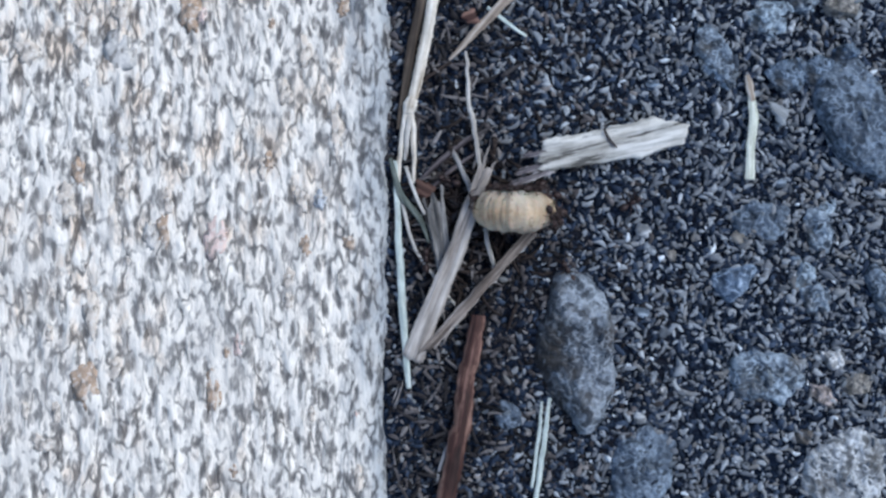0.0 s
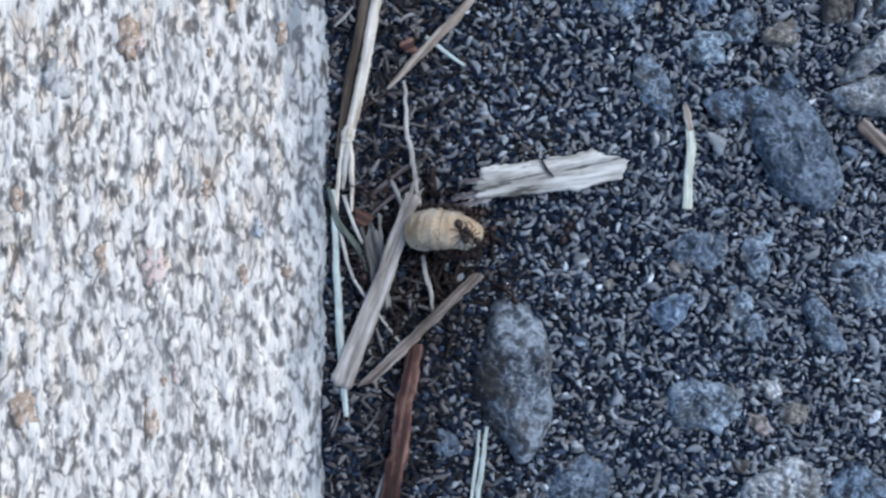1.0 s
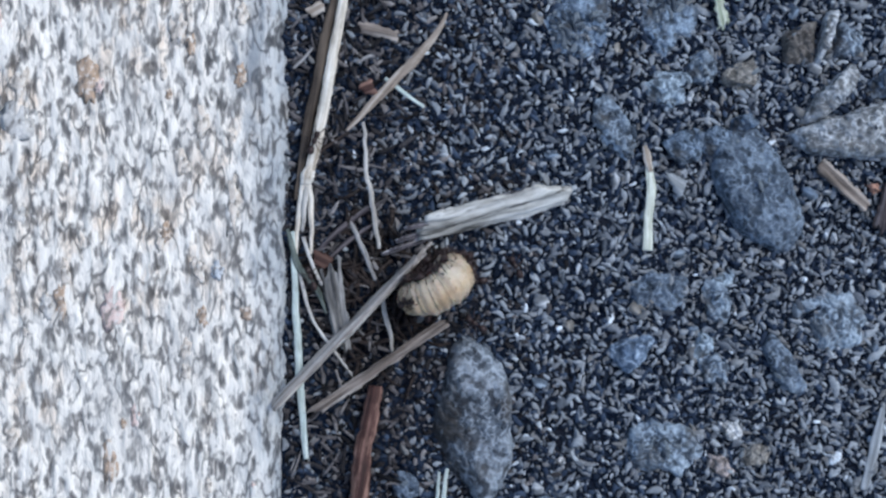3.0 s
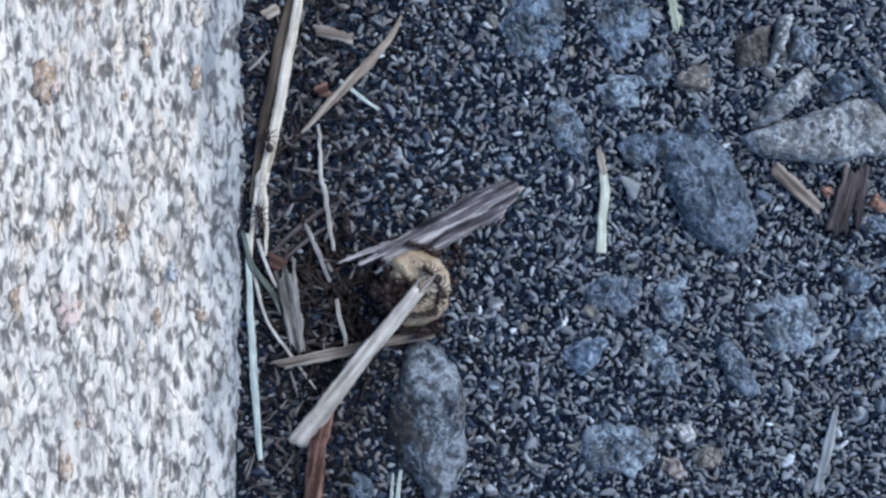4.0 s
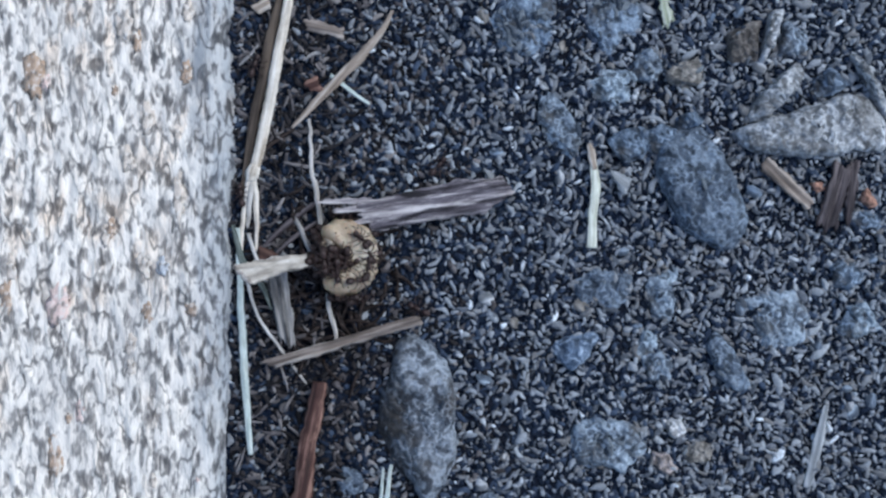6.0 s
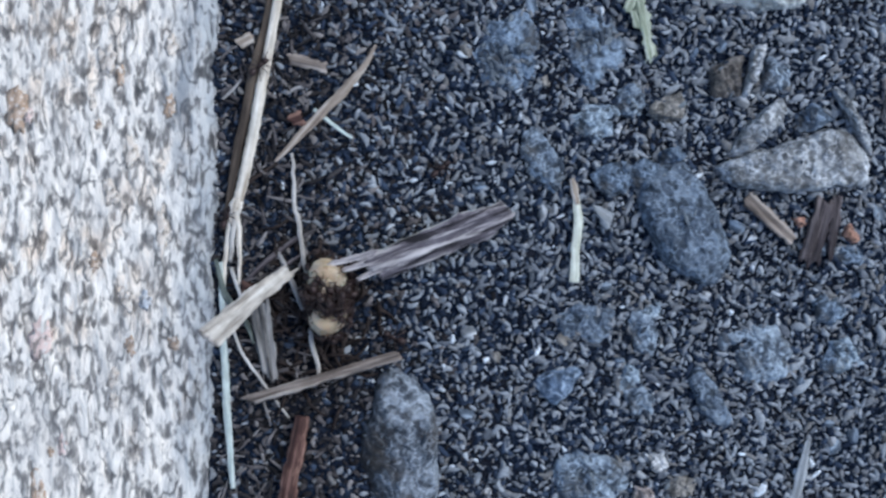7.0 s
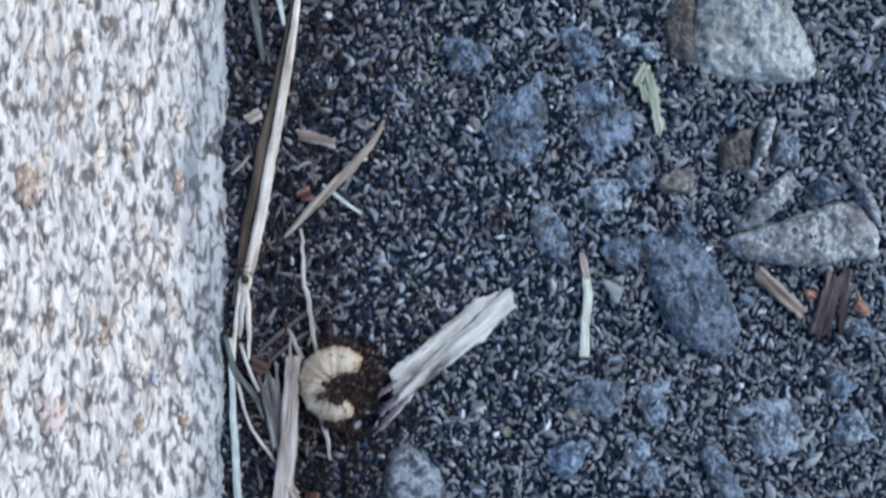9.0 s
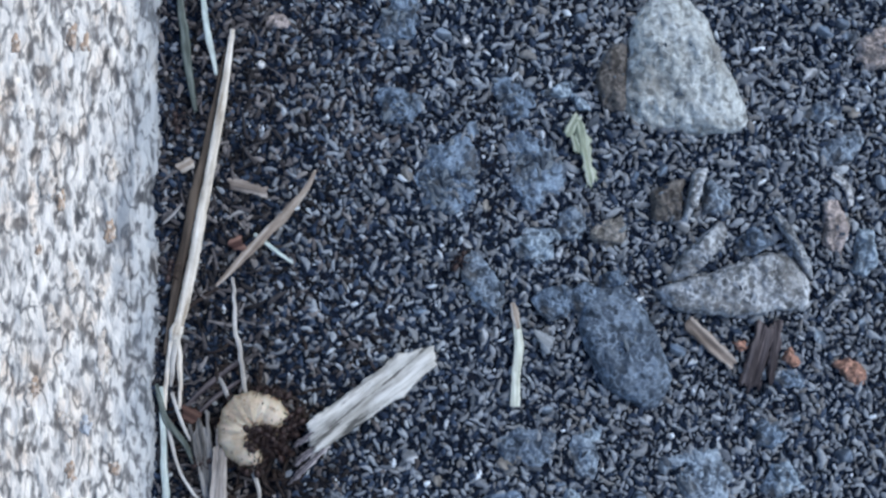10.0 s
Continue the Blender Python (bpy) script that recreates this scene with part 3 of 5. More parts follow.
broken_stone(111.2, 31.6, ((-77, 1.9), (-45, 0.8), (55, 3.4), (136, 0.7)), STONE_GREY, "pale grey sliver of stone in grit", 2.4, seed=18, dust=0.05)
broken_stone(119.2, 75.7, ((-165, 5.0), (-89, 3.7), (0, 4.9), (68, 4.2), (123, 4.4)), STONE_PINK, "small greyish pink stone in grit", 3.2, seed=19, dust=0.1)
broken_stone(107.7, 64.6, ((-157, 4.5), (-90, 1.6), (-12, 4.4), (80, 2.0), (102, 1.9)), STONE_BLUE, "long low blue-grey stone", 1.8, seed=20, dust=0.7)
broken_stone(99.1, 7.7, ((-174, 2.9), (-105, 3.1), (-34, 2.9), (41, 3.0), (109, 3.0)), STONE_DARK, "smooth dark stone in grit", 2.4, seed=21, dust=0.04)
broken_stone(57.2, 40.4, ((-164, 3.3), (-103, 2.5), (-47, 3.2), (50, 2.6), (105, 2.7)), STONE_SKY, "low pale blue stone in grit", 1.9, seed=22, dust=0.25)
broken_stone(64.2, 44.3, ((-172, 2.7), (-97, 2.4), (-27, 2.7), (43, 2.6), (116, 2.5)), STONE_BLUE, "low blue-grey stone dusted with soil", 1.5, seed=23, dust=0.8)
broken_stone(93.9, 23.3, ((-141, 1.3), (-63, 1.1), (30, 1.5), (101, 0.9)), STONE_ORANGE, "orange fragment beside dark bark", 2.2, seed=24, dust=0)
broken_stone(102.8, 21.1, ((-117, 1.4), (-71, 1.7), (30, 1.4), (137, 1.5)), STONE_ORANGE, "orange fragment beside dark bark", 2.4, seed=25, dust=0)
broken_stone(113.7, 18.5, ((-142, 2.1), (-121, 1.9), (-10, 2.9), (54, 2.1), (115, 3.1)), STONE_ORANGE, "orange-brown fragment in grit", 2.2, seed=26, dust=0.1)
broken_stone(23.8, -17.6, ((-168, 7.8), (-142, 8.9), (-137, 9.4), (-51, 12.6), (-35, 10.7), (-1, 7.1), (6, 6.8), (27, 8.2), (42, 10.0), (109, 14.4), (161, 8.1), (166, 7.7)), STONE_OVAL, "large oval blue-grey stone sunk in dark soil", 4.6, seed=27, dust=0.12, ridge=(-1.6, 12))
broken_stone(56.2, 4.9, ((-113, 4.4), (-86, 3.7), (-40, 4.8), (11, 5.9), (87, 3.6), (119, 4.3), (175, 5.7)), STONE_SLATE, "flat dark grey stone flush with the soil", 2.2, seed=28, dust=0.06)
broken_stone(66.3, 3.3, ((-153, 2.5), (-111, 3.8), (-7, 2.8), (30, 2.7), (85, 4.0), (177, 2.9)), STONE_BLUE, "narrow blue-grey stone beside a flat one", 2.2, seed=29, dust=0.2)
broken_stone(51.1, -5.7, ((-146, 4.2), (-116, 3.9), (-54, 3.0), (-31, 3.1), (-14, 3.9), (99, 2.7), (99, 2.7), (141, 3.5)), STONE_CLEAR, "small light blue angular stone", 3.0, seed=30, dust=0)
broken_stone(87.4, -0.1, ((-162, 5.5), (-154, 5.5), (-83, 5.9), (-49, 6.5), (7, 5.7), (27, 5.8), (105, 5.5)), STONE_BLUE, "grey-blue angular stone in grit", 3.0, seed=31, dust=0.1)
broken_stone(78.2, -8.4, ((-166, 2.8), (-126, 3.1), (-70, 5.5), (26, 2.3), (39, 2.5), (135, 5.4)), STONE_SLATE, "narrow dark stone lying in grit", 2.8, seed=32, dust=0.05)
broken_stone(57.2, -22.7, ((-172, 6.2), (-97, 4.6), (-58, 5.5), (23, 6.3), (76, 4.7), (114, 5.5)), STONE_BLUE, "low grey stone half buried in grit", 1.9, seed=33, dust=0.8)
broken_stone(65.9, -9.0, ((-163, 2.7), (-115, 2.5), (-20, 3.0), (51, 2.6), (95, 2.7)), STONE_BLUE, "low pale blue stone in grit", 1.8, seed=34, dust=0.3)
broken_stone(69.1, -19.4, ((-146, 1.5), (-47, 2.1), (8, 1.7), (98, 1.7)), STONE_WHITE, "small white quartz pebble", 2.4, seed=35, dust=0)
broken_stone(67.3, -25.9, ((-123, 1.5), (-70, 2.5), (36, 1.6), (79, 1.8), (173, 2.5)), STONE_PINK, "small cream pebble in grit", 2.2, seed=36, dust=0.05)
broken_stone(102.2, -0.2, ((-173, 2.5), (-79, 2.9), (29, 2.3), (114, 3.5)), STONE_SKY, "tan-grey sliver of stone", 2.2, seed=37, dust=0.2)
broken_stone(35.2, -39.0, ((-167, 6.7), (-90, 7.4), (-22, 5.9), (-9, 5.6), (11, 6.7), (87, 7.6), (118, 7.0), (165, 5.7)), STONE_SLATE, "broad dark grey stone sunk in soil", 2.6, seed=38, dust=0.12)
broken_stone(70.8, -39.6, ((-158, 8.3), (-106, 8.2), (-54, 7.6), (-2, 7.2), (42, 8.6), (106, 8.2), (131, 7.0), (153, 7.3)), STONE_GREY, "broad grey stone sunk in soil", 3.2, seed=39, dust=0.12)
broken_stone(63.6, -32.8, ((-174, 1.6), (-98, 1.5), (-16, 1.6), (81, 1.4)), STONE_BROWN, "small brown stone beside a grey one", 2.2, seed=40, dust=0.1)
broken_stone(94.5, 33.2, ((-119, 9.9), (-94, 5.2), (-85, 4.8), (-33, 11.7), (30, 11.0), (48, 9.9), (105, 5.1), (109, 5.1), (173, 14.4)), STONE_GREY, "broad grey angular stone with a pale lower face", 5.2, seed=101, dust=0.03)
broken_stone(86.7, 39.7, ((-90, 5.6), (-52, 2.3), (-32, 2.6), (43, 7.5), (131, 2.2), (148, 2.6)), STONE_GREY, "slanting grey slab against a broad stone", 5.0, seed=102, dust=0.03)
broken_stone(103.4, 40.9, ((-152, 0.9), (-135, 1.9), (11, 2.7), (32, 0.8), (74, 5.1)), STONE_GREY, "narrow grey slab against a broad stone", 4.6, seed=103, dust=0.03)
broken_stone(95.9, 41.4, ((-173, 3.3), (-71, 2.0), (55, 2.7), (126, 2.6)), STONE_DARK, "dark stone wedged between grey slabs", 2.4, seed=104, dust=0.4)
stone(48.0, 34.0, 12, 6.0, -58, STONE_BLUE, "narrow blue stone lying in grit", 0.5, seed=14, dust=0.25, square=0.2)
stone(58.6, 42.4, 7, 3.2, -8, STONE_SKY, "pale blue crumb of stone", 0.5, seed=15)
stone(70.7, 43.1, 6.5, 5.5, 20, STONE_TAN, "small tan pebble in dark grit", 0.6, seed=16)
stone(60.8, 30.5, 7.5, 7, 30, STONE_DARK, "dark stone behind a pale leaf", 0.45, seed=18)
stone(66.5, 31.5, 6, 7, 30, STONE_DARK, "dark stone behind a pale leaf", 0.45, seed=19)
stone(38.8, -25.0, 2.0, 1.8, 0, STONE_WHITE, "tiny white quartz pebble", 0.7, seed=28)
stone(11.5, 80.1, 4.4, 2.6, 5, STONE_PINK, "small pinkish white pebble", 0.6, seed=29)
stone(44.8, 77.2, 1.7, 2.0, 0, STONE_WHITE, "tiny white quartz pebble", 0.7, seed=30)
stone(40.2, 67.8, 2.2, 1.7, 30, STONE_WHITE, "tiny white quartz pebble", 0.7, seed=33)
stone(8.5, 72.5, 1.6, 1.5, 30, STONE_WHITE, "tiny white quartz pebble", 0.7, seed=34)
stone(20.5, -25.2, 3.0, 2.6, 30, STONE_TAN, "small cream pebble beside an oval stone", 0.7, seed=35)
stone(73.0, -24.0, 6, 4.2, 20, STONE_TAN, "small grey-tan pebble in grit", 0.55, seed=36)
stone(64.0, -4.5, 5.5, 4.2, 60, STONE_SKY, "small pale blue pebble", 0.5, seed=37)
stone(102.7, 17.2, 6, 5, 0, STONE_DARK, "small dark stone among bark chips", 0.45, seed=66)
stone(100.5, -1.1, 6, 5, 50, STONE_DARK, "small dark stone in grit", 0.45, seed=68)
stone(67.5, 6.4, 6, 3, 60, STONE_SKY, "pale sliver of stone beside dark stones", 0.5, seed=73)
stone(84.0, -38.0, 12, 9, 10, STONE_DARK, "dark grey stone sunk in soil", 0.4, seed=76, dust=0.25)
stone(112.0, 58.0, 8, 5, 30, STONE_BLUE, "low blue-grey stone in grit", 0.35, 0.4, seed=78, dust=0.3)
stone(11.5, -29.5, 5, 4, -60, STONE_SLATE, "small dark stone beside a red twig", 0.45, seed=79)

# ---- litter that lies still ----
straw = strand("straw", [(3.9, 78.5), (1.9, 64.1, 1.8), (-1.3, 46.1, 1.9), (-3.5, 34.1, 1.8), (-5.6, 25.1, 1.5)], (0.8, 1.6, 1.9, 2.0, 1.8), STRAW,
               "long pale dry straw lying along the kerb", "straw", 0.55, 1.6, 1, crook=0.1)


def on_straw(name, pts, widths, mat, flat, seed):
    """A piece of the straw, which stays fixed to it."""
    ob = strand(name, pts, widths, mat, "", "", flat, 1.0, seed)
    ob.parent = straw
    ob.matrix_parent_inverse = straw.matrix_basis.inverted()


# dark brown strip that stands in for the straw's shadow side
on_straw("shade_strip", [(2.8, 75.5), (0.2, 62), (-3.2, 47), (-5.9, 33), (-7.8, 21)], (0.6, 1.5, 2.0, 1.8, 0.8), STRAW_SHADE, 0.35, 2)
on_straw("joint", [(-5.3, 26.4, 1.6), (-5.7, 25.0, 1.6), (-6.0, 23.8, 1.5)], (2.1, 2.5, 1.8), STRAW, 0.7, 41)
for k, pts in enumerate(([(-5.8, 25.0, 1.5), (-5.2, 19, 1.3), (-5.2, 11.5, 1)], [(-6.2, 25.0, 1.4), (-7.4, 18, 1.1), (-8.0, 9, 1)],
                         [(-6.0, 24.5, 1.3), (-6.3, 20, 1.6), (-6.7, 15.5, 1.2)],
                         [(-6.5, 14.5, 1.4), (-4.2, 8, 1.5), (-0.5, 3, 1.2), (1.5, 0.2, 1.0)],
                         [(-7.5, 9, 1.0), (-4.8, 0, 1), (-1.0, -5.5, 1), (3.8, -12, 1)])):
    on_straw("split_fibre", pts, ((1.2, 1.0, 0.5), (0.7, 0.6, 0.35))[k > 2], (STRAW, ROOT_PALE)[k > 1], 0.6, 3 + k)
strand("curled_leaf", [(18.7, 53.8, 2.0), (17.0, 50.4, 1.8), (12.6, 45.2, 1.4), (6.5, 39.0, 1.2), (1.0, 33.2, 0.9)], (0.4, 1.1, 1.8, 1.6, 0.5), GRASS_TAN,
       "curved tan blade of dry grass", "dry grass", 0.3, 1, 9)
strand("dry_grass", [(7.8, 42.5), (11, 40), (14.7, 37.4)], (0.7, 0.8, 0.5), NEEDLE, "thin pale blue-green stem on soil", "grass stem", 0.7, 0.9, 10)
bark_bit = splinter("bark_flake", (TWIG_TAN, TWIG_TAN), "short tan bark flake on dark soil", "bark", 8.6, 2.0, 0.9, 11, jag_in=1.5, jag_out=1.5, columns=8, ragged=0.6, groove=0.5)
bark_bit.matrix_world = pose(6.9 * MM, 50.6 * MM, 1.9 * MM, 0, 0, -13)
rusty = splinter("bark_flake", (TWIG_RED, TWIG_RED), "small rusty brown bark crumb on dark soil", "bark", 4.0, 2.4, 1.0, 46, jag_in=1.4, jag_out=1.2, columns=7, ragged=0.6)
rusty.matrix_world = pose(4.9 * MM, 40.6 * MM, 1.9 * MM, 0, 0, 20)
pale_scrap = splinter("dead_leaf", (GRASS_TAN, GRASS_TAN), "small pale torn scrap beside the kerb", "leaf", 3.4, 2.0, 0.6, 47, jag_in=1.2, jag_out=1.0, columns=6, ragged=0.6)
pale_scrap.matrix_world = pose(-4.3 * MM, 54.5 * MM, 1.9 * MM, 0, 0, 25)
strand("plant_fibre", [(-8.4, 44.2), (-6.8, 45.6), (-5.0, 47.8)], (0.4, 0.7, 0.4), FIBRE_GREY, "short grey fibre beside the kerb", "plant fibre", 0.6, 0.9, 48)
strand("plant_fibre", [(2.8, 45.2), (5.5, 46.5), (7.2, 46.6)], (0.6, 0.8, 0.5), FIBRE_GREY, "short grey fibre on dark soil", "plant fibre", 0.6, 0.8, 12)
strand("rootlet", [(4.0, 34.8), (4.6, 29), (5.8, 20, 1.2), (6.8, 12.5, 1.4)], (0.5, 0.8, 0.9, 0.6), ROOT_PALE,
       "thin pale winding rootlet on dark soil", "root", 0.8, 0.9, 13, crook=0.7)
strand("rootlet", [(7.4, 4.0, 1.2), (8.2, 0, 1.2), (9.2, -6.0)], (0.7, 0.9, 0.5), ROOT_PALE, "short pale rootlet in a dark hollow", "root", 0.8, 0.9, 45, crook=0.5)
strand("rootlet", [(1.6, 17.5), (4.0, 12, 1.2), (6.2, 7)], (0.7, 1.0, 0.6), FIBRE_GREY, "short grey rootlet on dark soil", "root", 0.8, 0.9, 14)
strand("dry_grass", [(-8.4, 15.5, 1.4), (-7.7, 0, 1.4), (-7.0, -12, 1.2), (-6.0, -24.5, 1)], (0.7, 1.3, 1.4, 0.9), NEEDLE,
       "pale blue-green grass blade along the kerb", "grass blade", 0.5, 1.2, 15)
strand("dry_grass", [(-9.2, 16.0, 1.6), (-7.5, 10, 1.6), (-4.4, 5.8, 1.4), (-2.5, 1.0, 1)], (0.6, 1.3, 1.1, 0.4), GRASS_DARK,
       "dark grey-green bent grass blade", "grass blade", 0.35, 1.2, 16)
strand("dry_grass", [(-5.5, 84.5), (-4.4, 75), (-2.6, 64.0)], (1.0, 1.8, 0.7), GRASS_DARK, "dark green grass blade beside the kerb", "grass blade", 0.4, 1.2, 17)
strand("dry_grass", [(-1.4, 84.5), (-0.4, 77), (1.0, 70.5)], (0.9, 1.2, 0.6), NEEDLE, "pale green grass blade beside the kerb", "grass blade", 0.4, 1.5, 18)
fork = splinter("forked_splinter", (WOOD_GREY, WOOD_GREY), "grey forked wood splinter on dark soil", "wood splinter",
                14.5, 2.7, 0.9, 19, jag_in=2.5, jag_out=2.5, prongs=((0, 0.18, 2.4), (0.42, 0.6, 1.6), (0.82, 1, 3.0)), columns=14, taper=-0.5, groove=0.8)
fork.matrix_world = pose(-0.5 * MM, 1.2 * MM, 1.9 * MM, 0, 0, -82)
red_flake = splinter("bark_flake", (FLAKE_RED, FLAKE_RED), "small red-brown bark flake on soil", "bark", 4.2, 2.6, 0.6, 23, jag_in=1.2, jag_out=1.2, columns=8)
red_flake.matrix_world = pose(-3.6 * MM, 10.6 * MM, 1.8 * MM, 0, 0, -30)
strand("red_twig", [(6.2, -11.6, 1.6), (3.6, -27, 1.6), (0.2, -45, 1.4)], (2.6, 3.4, 3.4), TWIG_RED, "red-brown peeling twig lying in soil", "twig", 0.9, 1.6, 21, crook=0.7)
strand("dry_grass", [(18.8, -26.2), (17.6, -35), (16.0, -46)], (0.6, 1.0, 0.9), NEEDLE, "pale blue-green needle on dark soil", "grass blade", 0.6, 0.9, 22)
strand("dry_grass", [(17.4, -26.8), (16.8, -33), (15.6, -42)], (0.4, 0.7, 0.6), NEEDLE, "thin pale green needle on dark soil", "grass blade", 0.6, 0.8, 23)
strand("dead_leaf", [(54.0, 28.8, 1.4), (54.6, 23, 1.4), (54.2, 17, 1.2), (54.0, 12.2, 1.2)], (1.0, 1.7, 1.6, 1.9), LEAF_PALE,
       "pale green strip of dry leaf on grit", "leaf", 0.3, 1.2, 24)
strand("plant_fibre", [(53.4, 30.6), (54.0, 28.6), (54.5, 26.0)], (0.7, 1.5, 0.8), GRASS_TAN, "brown withered tip beside a pale leaf", "leaf", 0.5, 1.6, 44)
scrap = splinter("dead_leaf", (LEAF_GREY, LEAF_GREY), "torn grey leaf scrap on grit", "leaf", 6.5, 3.2, 0.7, 25, jag_in=2.5, jag_out=2.0, columns=8, ragged=0.9, taper=0.5, groove=0.6)
scrap.matrix_world = pose(59.2 * MM, 23.9 * MM, 1.6 * MM, 0, 0, -38)
leaf = splinter("dead_leaf", (LEAF_GREEN, LEAF_GREEN), "yellow-green torn leaf scrap on grit", "leaf", 14.0, 1.7, 0.5, 26, jag_in=2.0, jag_out=3.5, columns=8, ragged=0.8, taper=-0.3, groove=0.4)
leaf.matrix_world = pose(66.2 * MM, 57.0 * MM, 1.7 * MM, 0, 0, -80)
for x, y, ln, w, turn in ((63.9, 61.8, 5.5, 1.6, 62), (64.6, 58.6, 4.5, 1.2, 105)):
    lobe = part("lobe", splinter_mesh(ln, w, 0.5, 27, jag_in=1.2, jag_out=1.0, columns=6, ragged=0.5), LEAF_GREEN, leaf)
    lobe.matrix_basis = leaf.matrix_basis.inverted() @ pose(x * MM, y * MM, 1.6 * MM, 0, 0, turn)
tan_flake = splinter("bark_flake", (TWIG_TAN, TWIG_TAN), "tan-brown bark flake with broken ends on grit", "bark", 11.5, 2.5, 1.2, 28, jag_in=2.2, jag_out=1.6, columns=8, ragged=0.6, groove=0.5)
tan_flake.matrix_world = pose(88.4 * MM, 23.6 * MM, 1.6 * MM, 0, 0, -41)
strip = splinter("bark_strip", (BARK_DARK, BARK_DARK), "dark purple-brown bark strip on grit", "bark", 14.5, 3.4, 1.3, 29, jag_in=3.5, jag_out=3.0, columns=10, ragged=0.7, groove=0.5)
strip.matrix_world = pose(96.4 * MM, 20.8 * MM, 1.7 * MM, 0, 0, 76)
strip = splinter("bark_strip", (BARK_DARK, BARK_DARK), "narrow dark bark strip on grit", "bark", 12.5, 1.7, 1.0, 30, jag_in=2.5, jag_out=2.0, columns=6, ragged=0.5, groove=0.5)
strip.matrix_world = pose(99.6 * MM, 22.4 * MM, 1.7 * MM, 0, 0, 82)
strand("plant_fibre", [(95.6, -15.5), (94.2, -22), (92.2, -30)], (0.8, 2.0, 1.4), LEAF_GREY, "grey dry stem lying in grit", "plant fibre", 0.4, 1, 30)
strand("plant_fibre", [(110.0, 53.5), (112.6, 51.4), (113.4, 48.0)], (1.0, 1.4, 0.9), STONE_WHITE, "short white fibre on grit", "plant fibre", 0.6, 1, 31)
strand("twig_bit", [(1.5, 33.0), (-3.5, 29.5), (-6.0, 26.5)], (0.6, 0.7, 0.5), ROOT, "thin brown twig on soil", "twig", 0.7, 0.9, 32)
strand("twig_bit", [(5.6, 20.0), (0.5, 16.6), (-3.6, 12.4)], (0.8, 1.2, 0.8), BARK_DARK, "dark brown twig on soil", "twig", 0.6, 0.9, 33)
strand("twig_bit", [(6.2, 17.0), (1.5, 13.8), (-3.0, 9.6)], (0.5, 0.9, 0.5), BARK_DARK, "thin dark twig on soil", "twig", 0.6, 0.9, 34)
strand("twig_bit", [(2.0, -32.0), (0.2, -36), (-1.0, -41)], (0.5, 0.9, 0.5), FIBRE_GREY, "thin grey twig on soil", "twig", 0.6, 0.9, 35)


def root_tangle():
    """Fine dark roots in the hollow where the grub lies."""
    rnd = random.Random(5)
    verts, faces = [], []
    for k in range(115):
        x, y = rnd.gauss(7.5, 6.0), rnd.gauss(6.0, 7.5)
        a, ln = rnd.uniform(0, 6.28), rnd.uniform(2, 7)
        bend = rnd.uniform(-0.5, 0.5)
        line = np.array([(x + ln * q * math.cos(a + bend * q), y + ln * q * math.sin(a + bend * q), 0.7 + 1.3 * rnd.random() * math.sin(3.1 * q)) for q in np.linspace(0, 1, 7)])
        if line[:, 0].min() < -8.5:
            continue
        bm = strand_mesh(line, (rnd.uniform(0.4, 1.1), 0.7, 0.3), 0.9, 6, k, 0.2)
        base = len(verts)
        bm.verts.index_update()
        verts += [tuple(v.co) for v in bm.verts]
        faces += [tuple(base + v.index for v in f.verts) for f in bm.faces]
        bm.free()
    return tagged(mesh_object("root_tangle", verts, faces, ROOT), "tangle of fine dark brown roots on soil", "roots", kind="stuff")


root_tangle()


